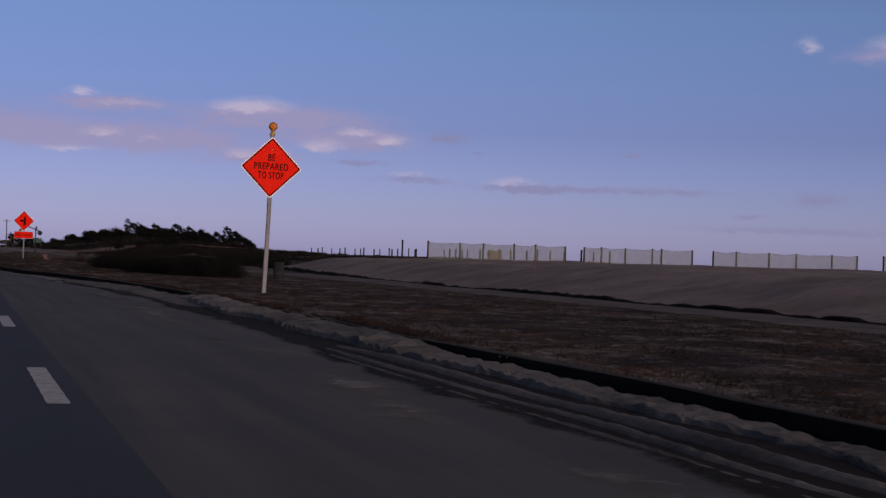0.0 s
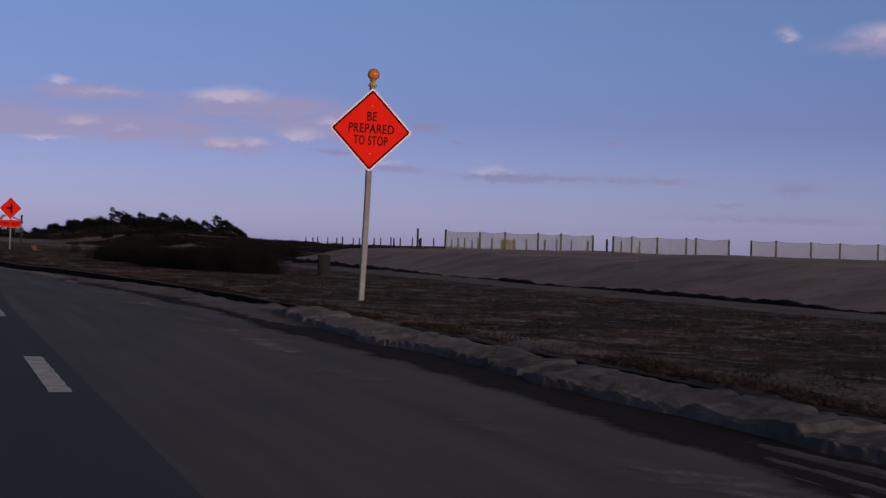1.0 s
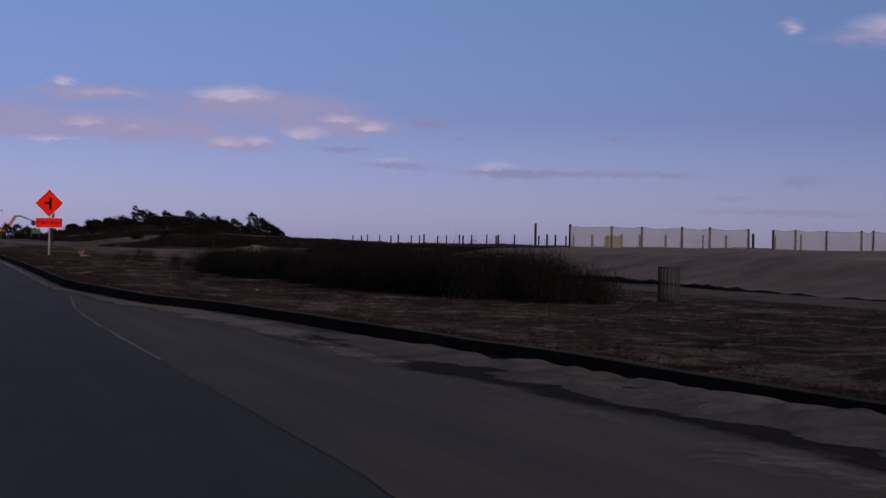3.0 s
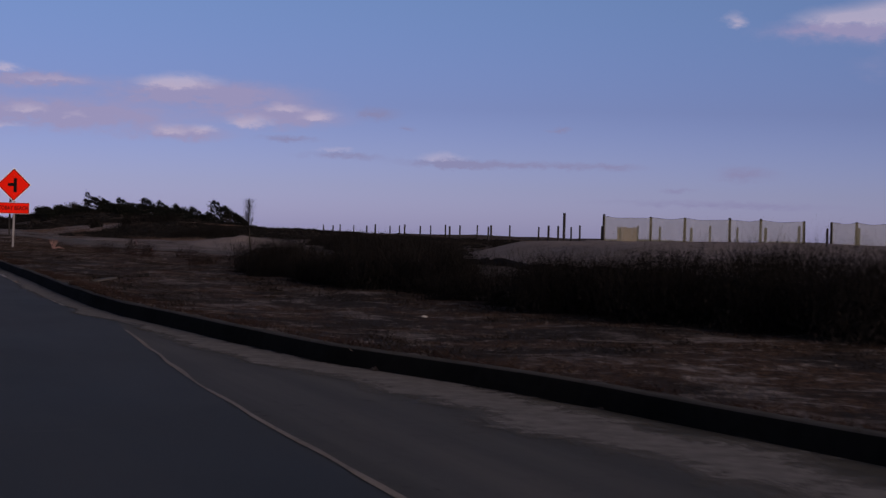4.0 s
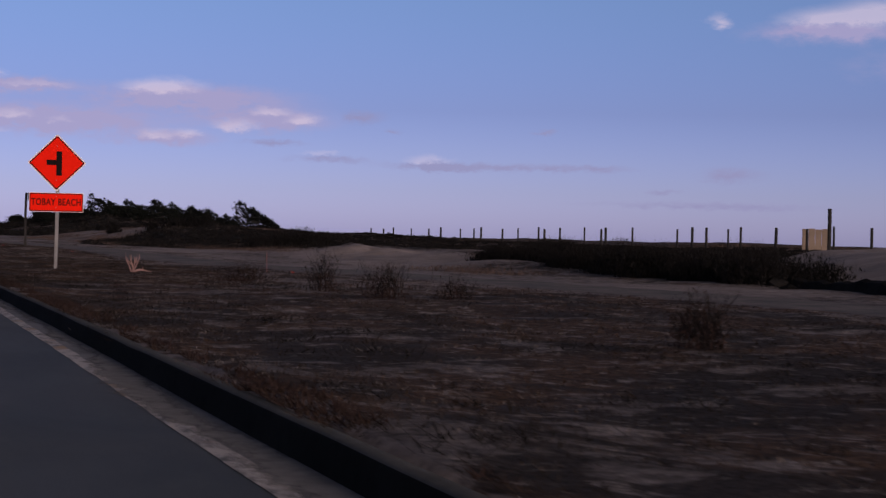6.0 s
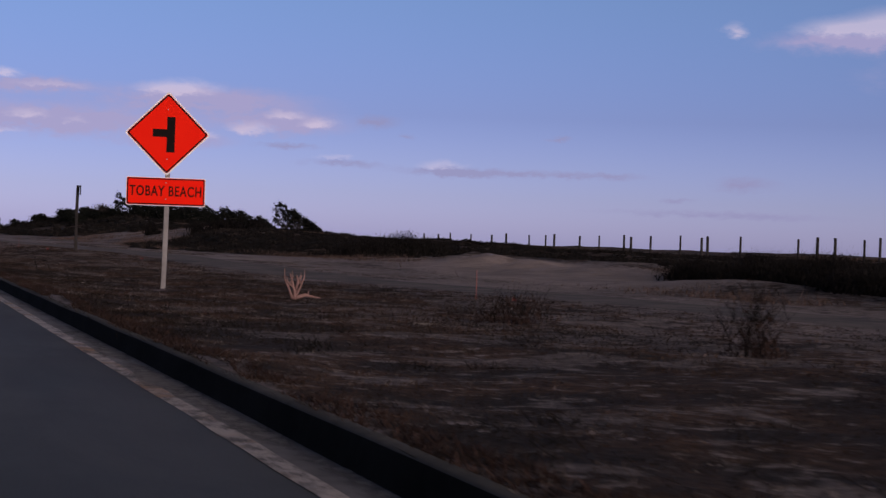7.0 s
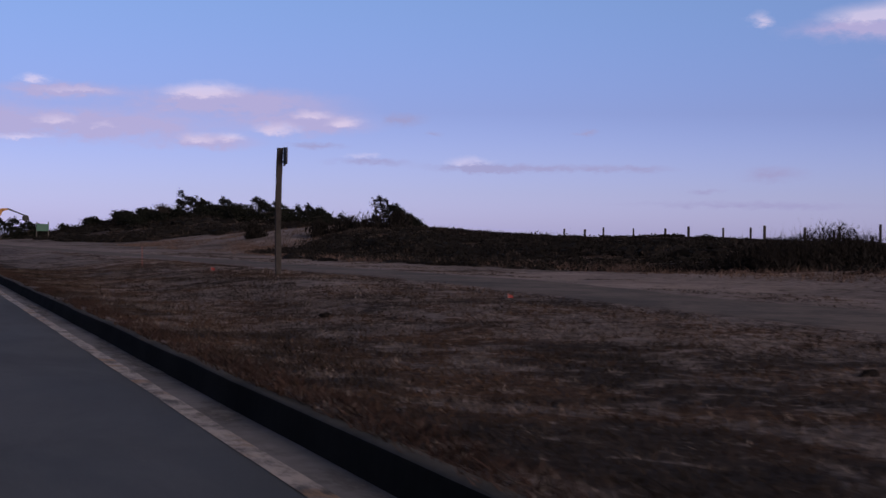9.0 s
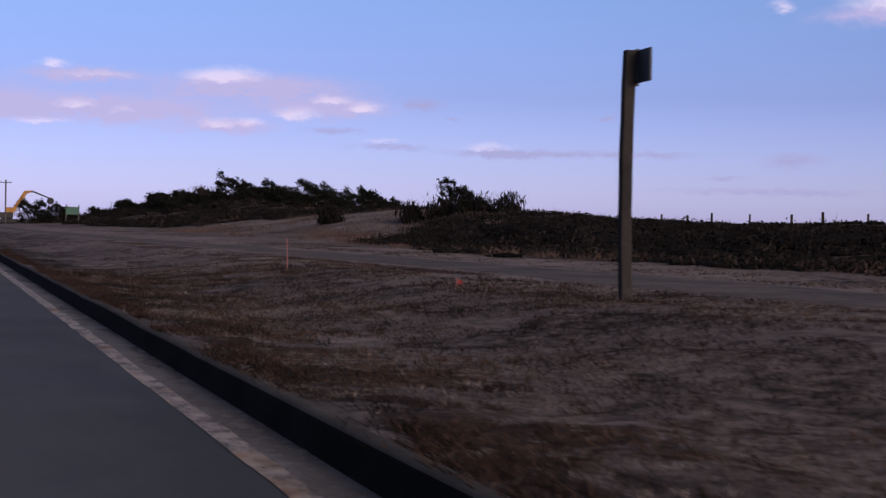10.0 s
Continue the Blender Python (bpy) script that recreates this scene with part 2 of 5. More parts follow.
def edge_paint_build(k, co):
    n, f, o = k.noise(k.scaled(co, 1, 0.5, 1), 5, 6, 0.72), k.noise(co, 35, 4, 0.7), k.noise(co, 0.9, 3)
    worn = k.ramp(k.math("ADD", k.math("MULTIPLY", n, 0.7), k.math("MULTIPLY", f, 0.3)), (0.41, 0.0), (0.54, 1.0))
    col = k.mix(k.ramp(o, (0.55, 0.0), (0.65, 1.0)), (0.5, 0.43, 0.4), (0.4, 0.24, 0.13))
    return k.mix(worn, (0.075, 0.066, 0.06), col), 0.65, f, 0.3, 0.003


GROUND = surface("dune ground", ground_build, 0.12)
ASPHALT, CONCRETE = surface("asphalt", asphalt_build), surface("worn concrete", concrete_build)
PAINT, EDGE_PAINT = surface("white road paint", paint_build), surface("worn edge paint", edge_paint_build)
PATH_ASPHALT = surface("old asphalt under drifted sand", path_build, 0.15)
# the kerb face's shade is in its near-black colour; the top stays grey
KERB = grained("kerb concrete darkened for shade", (0.007, 0.0065, 0.006), (0.02, 0.0185, 0.0165), 9, 1.0, 0.5, 0.01, 0.6, 0.03)
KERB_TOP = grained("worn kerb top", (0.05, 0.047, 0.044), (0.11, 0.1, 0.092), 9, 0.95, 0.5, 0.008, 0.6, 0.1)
SAND = grained("blown sand", (0.16, 0.135, 0.122), (0.32, 0.27, 0.245), 6, 0.95, 0.6, 0.02)
CRUST = grained("crusted wet sand", (0.05, 0.046, 0.046), (0.165, 0.152, 0.153), 5, 0.95, 0.8, 0.03)
GRIT = grained("pale gutter grit", (0.09, 0.085, 0.09), (0.27, 0.252, 0.265), 6, 0.95, 0.5, 0.006)
JOINT_SAND = grained("joint sand", (0.05, 0.046, 0.044), (0.15, 0.137, 0.13), 12, 0.95, 0.3, 0.003)
WRACK = grained("dark debris", (0.006, 0.005, 0.005), (0.02, 0.017, 0.016), 8, 0.95, 0.6, 0.03, 0.6, 0.05)
DARK_POST = grained("dark weathered wood", (0.018, 0.016, 0.0155), (0.048, 0.042, 0.04), 14, 0.9, 0.5, 0.005, 0.6, 0.1)
POST_WOOD = grained("grey weathered wood", (0.05, 0.044, 0.041), (0.12, 0.107, 0.1), 14, 0.85, 0.5, 0.005)
PALE_WOOD = grained("pale painted wood", (0.17, 0.156, 0.15), (0.32, 0.298, 0.288), 10, 0.7, 0.3, 0.004)
SIGN_ORANGE = grained("fluorescent orange sheeting", (0.98, 0.012, 0.0012), (1.0, 0.018, 0.002), 3, 0.6, 0.02, 0.001, 0.6, 0.08)
SIGN_BLACK = grained("black sign ink", (0.009, 0.006, 0.006), (0.015, 0.011, 0.01), 10, 0.8, 0.05, 0.001, 0.6, 0.05)
SIGN_INK = grained("worn dark red-brown lettering", (0.035, 0.008, 0.006), (0.075, 0.014, 0.009), 10, 0.8, 0.05, 0.001, 0.6, 0.05)
SIGN_WHITE = grained("white sign edge", (0.82, 0.8, 0.8), (0.88, 0.86, 0.86), 10, 0.5, 0.05, 0.001)
METAL = grained("galvanised steel", (0.3, 0.3, 0.31), (0.42, 0.42, 0.43), 20, 0.45, 0.1, 0.001)
AMBER = grained("amber plastic", (0.55, 0.13, 0.015), (0.65, 0.2, 0.03), 12, 0.25, 0.02, 0.001)
BRASS = grained("yellow lamp base", (0.42, 0.28, 0.05), (0.5, 0.34, 0.08), 12, 0.5, 0.02, 0.001)
DARK_PANEL = grained("dark weathered sign panel", (0.02, 0.022, 0.026), (0.045, 0.047, 0.052), 8, 0.6, 0.1, 0.002)
GREEN = grained("green sign paint", (0.012, 0.06, 0.042), (0.02, 0.085, 0.06), 3, 0.5, 0.05, 0.002)
YELLOW = grained("yellow machine paint", (0.24, 0.1, 0.01), (0.32, 0.14, 0.014), 2, 0.5, 0.1, 0.003)
RUBBER = grained("black rubber and steel", (0.015, 0.015, 0.016), (0.03, 0.03, 0.03), 3, 0.7, 0.2, 0.01)
GLASS_DARK = grained("dark cab glass", (0.02, 0.022, 0.026), (0.03, 0.033, 0.038), 2, 0.1, 0.0, 0.001)
BARK = grained("dark bark", (0.025, 0.02, 0.017), (0.06, 0.05, 0.042), 12, 0.9, 0.7, 0.01)
DARK_STALK = grained("dark dead stalk", (0.008, 0.007, 0.006), (0.02, 0.017, 0.015), 12, 0.9, 0.4, 0.004)
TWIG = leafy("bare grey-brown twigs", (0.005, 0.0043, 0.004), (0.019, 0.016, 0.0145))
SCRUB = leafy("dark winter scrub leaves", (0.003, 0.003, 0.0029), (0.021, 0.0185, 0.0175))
RUST_STRAW = leafy("rusty beach grass", (0.035, 0.0225, 0.0185), (0.145, 0.1, 0.086))
GREY_SCRUB = leafy("leafless grey-brown scrub", (0.012, 0.0095, 0.0085), (0.055, 0.044, 0.039))
PINE = leafy("dark pine needles", (0.004, 0.005, 0.0045), (0.014, 0.016, 0.013))
STRAW = surface("dead straw grass", straw_build, 0.1)
PALE_STRAW = leafy("bleached straw", (0.07, 0.057, 0.052), (0.2, 0.165, 0.152))
REDTWIG = leafy("reddish brush", (0.018, 0.011, 0.01), (0.055, 0.034, 0.029))
PINK_WOOD = grained("sun-bleached pinkish driftwood", (0.14, 0.075, 0.065), (0.34, 0.2, 0.175), 12, 0.8, 0.3, 0.004)
FLAG = grained("pink-red marker plastic", (0.15, 0.02, 0.02), (0.2, 0.03, 0.028), 10, 0.6, 0.1, 0.001)
FADED_FLAG = grained("faded pink lath", (0.16, 0.055, 0.055), (0.22, 0.09, 0.085), 10, 0.7, 0.1, 0.001)
TAN = grained("tan board", (0.2, 0.14, 0.1), (0.3, 0.22, 0.16), 6, 0.8, 0.2, 0.003)
DEBRIS = grained("bleached litter", (0.3, 0.27, 0.25), (0.5, 0.46, 0.44), 20, 0.8, 0.3, 0.004)


def net_material():
    m = bpy.data.materials.new("beige fence netting")
    m.use_nodes = True
    k = Nodes(m.node_tree)
    co = k.add("ShaderNodeNewGeometry").outputs["Position"]
    d, t, h = k.add("ShaderNodeBsdfDiffuse"), k.add("ShaderNodeBsdfTranslucent"), k.add("ShaderNodeBsdfTransparent")
    col = k.ramp(k.noise(co, 0.8, 4), (0.3, (0.36, 0.345, 0.25)), (0.7, (0.42, 0.4, 0.3)))
    k.put(d.inputs[0], col), k.put(t.inputs[0], col)
    a, b = k.add("ShaderNodeMixShader"), k.add("ShaderNodeMixShader")
    a.inputs[0].default_value = 0.5
    k.put(a.inputs[1], d.outputs[0]), k.put(a.inputs[2], t.outputs[0])
    k.put(b.inputs[0], k.math("MULTIPLY_ADD", k.noise(co, 0.7, 3), 0.14, 0.5))
    k.put(b.inputs[1], h.outputs[0]), k.put(b.inputs[2], a.outputs[0])
    k.put(k.add("ShaderNodeOutputMaterial").inputs[0], b.outputs[0])
    return m


NET = net_material()


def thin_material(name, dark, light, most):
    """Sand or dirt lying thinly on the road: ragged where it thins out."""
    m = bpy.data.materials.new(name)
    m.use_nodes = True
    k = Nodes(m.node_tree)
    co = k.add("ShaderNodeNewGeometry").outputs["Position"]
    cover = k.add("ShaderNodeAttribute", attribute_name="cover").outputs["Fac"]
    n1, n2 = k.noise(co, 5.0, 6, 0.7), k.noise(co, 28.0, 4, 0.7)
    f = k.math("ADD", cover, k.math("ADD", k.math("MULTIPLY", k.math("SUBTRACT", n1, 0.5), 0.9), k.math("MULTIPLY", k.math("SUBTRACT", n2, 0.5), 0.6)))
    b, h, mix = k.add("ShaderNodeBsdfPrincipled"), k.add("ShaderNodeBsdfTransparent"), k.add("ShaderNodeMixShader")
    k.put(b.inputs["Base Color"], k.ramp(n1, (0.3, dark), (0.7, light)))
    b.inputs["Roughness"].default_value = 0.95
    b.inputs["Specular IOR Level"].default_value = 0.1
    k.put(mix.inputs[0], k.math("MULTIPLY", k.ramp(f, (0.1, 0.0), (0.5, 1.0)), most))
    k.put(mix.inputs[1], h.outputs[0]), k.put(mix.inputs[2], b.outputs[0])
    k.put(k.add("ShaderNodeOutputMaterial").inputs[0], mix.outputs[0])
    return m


DUST = thin_material("thin blown sand", (0.15, 0.138, 0.139), (0.31, 0.285, 0.283), 0.85)
DAMP_SHADE = thin_material("dark damp dirt and painted shade", (0.014, 0.0115, 0.011), (0.034, 0.028, 0.026), 0.9)

# ---- mesh helpers ----
def mesh_of(name, verts, faces, mats, smooth=False):
    me = bpy.data.meshes.new(name)
    me.from_pydata(verts.tolist() if isinstance(verts, np.ndarray) else [tuple(v) for v in verts], [], faces.tolist() if isinstance(faces, np.ndarray) else faces)
    for m in mats if isinstance(mats, (list, tuple)) else [mats]:
        me.materials.append(m)
    if smooth:
        me.polygons.foreach_set("use_smooth", [True] * len(me.polygons))
    return me


def part(name, bm, material, parent=None, label=""):
    """Links a bmesh (or a finished mesh) as one mesh object under a thing or part."""
    if isinstance(bm, bmesh.types.BMesh):
        me = bpy.data.meshes.new(name)
        bm.to_mesh(me)
        bm.free()
        me.materials.append(material)
    else:
        me = bm
    ob = new(name, me)
    if parent is not None:
        ob.parent = parent
    if label:
        ob["label"] = label
    return ob


def thing(name, x, y, z, label, category, group="", turn=0.0):
    ob = new(name)
    ob.matrix_world = pose(x, y, z, 0, 0, turn)
    ob.empty_display_size = 0.2
    return tagged(ob, label, category, group)


def box(sx, sy, sz, at=(0, 0, 0), bevel=0.004, bm=None, rot=None):
    """A bevelled box centred at a place; added to bm where one is given."""
    made = bmesh.new()
    bmesh.ops.create_cube(made, size=1, matrix=Matrix.Diagonal((sx, sy, sz, 1)))
    if bevel:
        bmesh.ops.bevel(made, geom=made.edges[:], offset=bevel, segments=1, affect="EDGES")
    made.transform(Matrix.Translation(at) @ (rot or Matrix()))
    if bm is None:
        return made
    tmp = bpy.data.meshes.new("tmp")
    made.to_mesh(tmp)
    made.free()
    bm.from_mesh(tmp)
    bpy.data.meshes.remove(tmp)
    return bm


def tube_mesh(lines, sides=5):
    """Vertices and faces of tapered tubes along lines of (x, y, z, radius)."""
    verts, faces = [], []
    for line in lines:
        base = len(verts)
        for i, (x, y, z, r) in enumerate(line):
            a = Vector(line[max(i - 1, 0)][:3])
            b = Vector(line[min(i + 1, len(line) - 1)][:3])
            d = (b - a).normalized() if (b - a).length > 1e-6 else Vector((0, 0, 1))
            u = d.orthogonal().normalized()
            v = d.cross(u)
            for j in range(sides):
                t = 2 * math.pi * j / sides
                verts.append(Vector((x, y, z)) + (u * math.cos(t) + v * math.sin(t)) * r)
        for i in range(len(line) - 1):
            for j in range(sides):
                faces.append((base + i * sides + j, base + i * sides + (j + 1) % sides, base + (i + 1) * sides + (j + 1) % sides, base + (i + 1) * sides + j))
        faces.append(tuple(base + j for j in reversed(range(sides))))
        faces.append(tuple(base + (len(line) - 1) * sides + j for j in range(sides)))
    return verts, faces


rng = np.random.default_rng(7)


def cards(centres, sizes, stretch=1.0, upright=0.0, bend=0.25):
    """Small folded leaf clumps (two triangles each side of a rib), in numpy: vertices and faces."""
    n = len(centres)
    d = rng.normal(size=(n, 3))
    d[:, 2] += upright * np.sign(d[:, 2] + 1e-9) * 3
    d /= np.linalg.norm(d, axis=1)[:, None]
    e = np.cross(d, rng.normal(size=(n, 3)))
    e /= np.linalg.norm(e, axis=1)[:, None]
    w = np.cross(d, e)
    s = np.asarray(sizes)[:, None]
    tip, tail = centres + d * s * stretch, centres - d * s * stretch
    l, r = centres + e * s * 0.6 + w * s * bend, centres - e * s * 0.6 + w * s * bend
    v = np.stack([tail, l, tip, r], 1).reshape(-1, 3)
    i = np.arange(n)[:, None] * 4
    return v, np.concatenate([i + [0, 1, 2], i + [0, 2, 3]], 0)


def blades(roots, heights, widths, lean=0.35):
    """Grass blades: thin bent triangles standing on their roots."""
    n = len(roots)
    a = rng.uniform(0, 2 * np.pi, n)
    side = np.stack([np.cos(a), np.sin(a), 0 * a], 1) * np.asarray(widths)[:, None] * 0.5
    off = rng.normal(size=(n, 3)) * lean
    off[:, 2] = 1
    top = roots + off * np.asarray(heights)[:, None]
    v = np.stack([roots - side, roots + side, top], 1).reshape(-1, 3)
    return v, np.arange(n * 3).reshape(-1, 3)


# ---- lie of the land ----
def wave(x, y, s, seed):
    """Smooth value noise in numpy, about -1..1, of feature size s."""
    x, y = np.asarray(x, float) / s + seed * 17.31, np.asarray(y, float) / s - seed * 9.17
    i, j = np.floor(x), np.floor(y)
    u, v = x - i, y - j
    u, v = u * u * (3 - 2 * u), v * v * (3 - 2 * v)

    def h(a, b):
        t = np.sin(a * 127.1 + b * 311.7 + seed * 74.7) * 43758.5453
        return (t - np.floor(t)) * 2 - 1
    return (h(i, j) * (1 - u) + h(i + 1, j) * u) * (1 - v) + (h(i, j + 1) * (1 - u) + h(i + 1, j + 1) * u) * v


def step(a, b, x):
    t = np.clip((np.asarray(x, float) - a) / (b - a), 0, 1)
    return t * t * (3 - 2 * t)


def kerb_x(y):
    """The foot of the kerb: the turning lane ends, and the kerb swings in to the through lane."""
    return np.interp(y, [-400, 20, 27, 31, 35, 40, 44, 47, 49, 51, 54, 56.5, 59, 62, 66, 75, 90, 100, 900], [6.25, 6.2, 5.95, 5.7, 5.35, 4.72, 4.33, 3.95, 3.5, 2.95, 2.58, 2.36, 2.12, 2.02, 2.04, 2.14, 2.25, 2.3, 2.32])


def path_x(y):
    return np.interp(y, [-400, 0, 60, 100, 117, 130, 145, 165, 190, 225, 270, 600], [18, 18.2, 18.6, 17.2, 15.8, 13.9, 12.1, 11.2, 10.4, 9.0, 7.6, 6.0])


def path_z(y):
    return 0.14 + 0.3 * step(132, 160, y)


def toe_x(y):
    return np.interp(y, [-400, 10, 40, 76, 93, 104, 112, 128, 137, 142], [19.7, 19.7, 19.8, 21.3, 22.3, 23.5, 25.4, 32.0, 42.0, 60.0])


def land(x, y):
    """Height of the ground beyond the kerb."""
    x, y = np.asarray(x, float), np.asarray(y, float)
    z = 0.14 + 0.05 * step(2.2, 0.2, x - kerb_x(y)) * step(48, 60, y) + 0.3 * step(4, 8, x) * step(132, 160, y) + 0.04 * wave(x, y, 3.1, 1) + 0.03 * wave(x, y, 0.9, 2) + 0.012 * wave(x, y, 0.35, 3)
    # sand fill under the net fence
    d = x - toe_x(y)
    z += np.where(y < 142, 1.0 * step(0, 6.5, d) + 0.22 * step(6, 26, d) + step(0, 4, d) * (0.1 * wave(x, y, 5, 4) + 0.03 * wave(x, y, 2.1, 5)), 0) * (1 - step(138, 142, y))
    # scrub-grown dunes farther on
    g = step(19, 30, x) * step(118, 165, y)
    z += g * (0.42 + 0.3 * wave(x, y, 14, 6) + 0.2 * wave(x, y, 5, 7))
    z += step(20, 40, x) * step(170, 230, y) * (0.4 + 0.35 * wave(x, y, 22, 8)) * np.where(y < 260, step(48, 30, x), 1)
    z += 3.3 * np.exp(-((x - 42) / 19) ** 2 - ((y - 368) / 40) ** 2) + 0.5 * np.exp(-((x - 54) / 12) ** 2 - ((y - 310) / 25) ** 2)
    z += 1.2 * np.exp(-((x - 33) / 8) ** 2 - ((y - 258) / 30) ** 2)
    z += 1.0 * np.exp(-((x - 47) / 9) ** 2 - ((y - 245) / 40) ** 2)
    # low sand heaps beside the path
    z += np.exp(-((x - 25.0) / 3.4) ** 2 - ((y - 151) / 9) ** 2) * (0.33 + 0.2 * wave(x, y, 2.6, 9) + 0.2 * wave(x, y, 1.1, 10)) + 0.35 * np.exp(-((x - 23.5) / 2.2) ** 2 - ((y - 128) / 6) ** 2)
    # the path is cut level
    p = np.exp(-((x - path_x(y)) / 2.4) ** 6)
    z = z * (1 - p) + path_z(y) * p
    return z


def scrub_edge(y):
    """Where the scrub of the dunes begins."""
    return np.interp(y, [104, 118, 132, 146, 160, 175, 190, 208, 225, 255, 280, 310, 400], [24.5, 24.0, 26.0, 29, 21.5, 16.0, 14.8, 17.4, 26, 36, 31, 20, 12])


def sandy(x, y):
    """How much bare sand lies at a place, 0 to 1."""
    s = np.where(y < 142, step(-1.5, 0.8, x - toe_x(y)), 0) * (1 - step(139, 142, y))
    s = np.maximum(s, 0.85 * np.exp(-((x - 23.5) / 5.5) ** 4 - ((y - 140) / 16) ** 4))
    s = np.maximum(s, 0.62 * np.exp(-((x - 28) / 8.0) ** 4 - ((y - 250) / 26) ** 4))
    s = np.maximum(s, 0.58 * np.exp(-((x - path_x(y) - 2.0) / 6.0) ** 4) * step(80, 105, y))
    s = np.maximum(s, (0.12 + 0.36 * step(5.0, 8.0, x) * (1 - 0.75 * step(116, 122, y) * step(142, 134, y) * step(13, 10, x)) + 0.28 * step(138, 147, y) * step(8.0, 5.0, x)) * step(0.5, 2.0, x - kerb_x(y)) * step(95, 110, y))
    s = np.maximum(s, 0.46 * np.exp(-((x - kerb_x(y) - 0.8) / 0.8) ** 2) * step(-6, 2, y) * step(44, 30, y))
    s = np.maximum(s, np.exp(-((x - kerb_x(y) - 0.2) / 0.25) ** 2) * 0.5)
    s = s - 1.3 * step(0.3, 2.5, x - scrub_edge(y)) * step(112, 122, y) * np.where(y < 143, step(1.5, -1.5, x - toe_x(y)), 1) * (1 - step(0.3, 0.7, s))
    return s + 0.14 * wave(x, y, 6, 11)


def sheet(name, xs, ys, zf, mat, sand=False):
    gx, gy = np.meshgrid(xs, ys)
    gz = zf(gx, gy)
    n, m = len(ys), len(xs)
    i = (np.arange(n - 1)[:, None] * m + np.arange(m - 1)[None, :]).ravel()
    me = mesh_of(name, np.stack([gx.ravel(), gy.ravel(), gz.ravel()], 1), np.stack([i, i + 1, i + m + 1, i + m], 1), mat, True)
    if sand:
        a = me.attributes.new("sand", "FLOAT", "POINT")
        a.data.foreach_set("value", sandy(gx, gy).ravel().astype(np.float32))
    return new(name, me)


def spread(*stops):
    """Coordinates from (start, step) stops to the last stop."""
    out = []
    for (a, s), (b, _) in zip(stops, stops[1:]):
        out += list(np.linspace(a, b, max(int(round((b - a) / s)), 1), endpoint=False))
    return np.array(out + [stops[-1][0]])


def ground_z(x, y):
    inside = step(0.08, 0.18, x - kerb_x(y))
    return np.where(x < kerb_x(y) + 0.06, -0.06, land(x, y) * inside - 0.06 * (1 - inside)) - 2.2 * step(300, 900, np.abs(x - 20)) * step(0, 1, 1.0)


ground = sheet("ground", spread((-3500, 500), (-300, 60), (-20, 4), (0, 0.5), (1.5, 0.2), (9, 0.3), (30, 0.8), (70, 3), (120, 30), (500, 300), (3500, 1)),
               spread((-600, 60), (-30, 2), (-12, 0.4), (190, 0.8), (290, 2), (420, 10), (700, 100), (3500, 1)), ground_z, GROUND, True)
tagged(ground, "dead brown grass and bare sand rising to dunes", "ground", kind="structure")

# ---- roadway ----
ys_road = spread((-60, 1.0), (80, 2.0), (260, 10), (600, 1))


def strip(name, left, right, ys, z, mat, n=2, crown=0.0):
    """A ribbon along the road between two edges given as functions of y."""
    verts, faces = [], []
    for y in ys:
        a, b = float(left(y)), float(right(y))
        for j in range(n):
            verts.append((a + (b - a) * j / (n - 1), y, z + crown * math.sin(math.pi * j / (n - 1))))
    for i in range(len(ys) - 1):
        for j in range(n - 1):
            q = i * n + j
            faces.append((q, q + 1, q + n + 1, q + n))
    return new(name, mesh_of(name, verts, faces, mat))


def joint_x(y):
    """The joint between the dark through lane and the paler turning lane."""
    return min(float(np.interp(y, [-60, 20, 30, 44, 49, 52.5, 56, 59, 61, 600], [1.0, 1.06, 1.2, 1.2, 1.3, 1.52, 1.72, 2.0, 2.15, 2.2])), float(kerb_x(y)) + 0.05)


road = strip("road", lambda y: -7.4, lambda y: joint_x(y), ys_road, 0.0, ASPHALT, 6)
tagged(road, "dark worn asphalt through lanes of a road", "road", kind="structure")
lane = strip("turning_lane", lambda y: joint_x(y), lambda y: kerb_x(y) + 0.06, spread((-60, 1), (61, 1)), -0.004, CONCRETE, 6)
tagged(lane, "pale worn turning lane that tapers out", "road lane", kind="structure")
far_verge = strip("verge", lambda y: -60, lambda y: -7.4, ys_road, 0.02, GROUND, 4)
tagged(far_verge, "dead grass verge across the road", "verge", kind="structure")


def ribbon(name, xc, half, ys, z, mat, edge_noise=0.0, seed=0):
    def e(side):
        return lambda y: xc(y) + side * (half + edge_noise * float(wave(y, seed, 0.8, seed + side)))
    return strip(name, e(-1), e(1), ys, z, mat, 3)


for i in range(-1, 3):
    y0 = -7.0 + 12.19 * i
    bm = bmesh.new()
    for q in range(13):
        for sx in (-0.095, 0.095):
            bm.verts.new((0.76 + sx + 0.006 * math.sin(q * 3.1 + i + sx * 40), y0 + 3.85 * q / 12, 0.004))
    bm.verts.ensure_lookup_table()
    for q in range(12):
        bm.faces.new([bm.verts[2 * q], bm.verts[2 * q + 1], bm.verts[2 * q + 3], bm.verts[2 * q + 2]])
    tagged(part("lane_dash", bm, PAINT), "worn white painted lane dash", "road marking", "lane dashes", "structure")
line = ribbon("edge_line", lambda y: float(kerb_x(y)) - 0.33, 0.075, spread((62, 0.25), (200, 2), (420, 1)), 0.004, EDGE_PAINT, 0.012, 3)
tagged(line, "worn yellowish white edge line", "road marking", kind="structure")


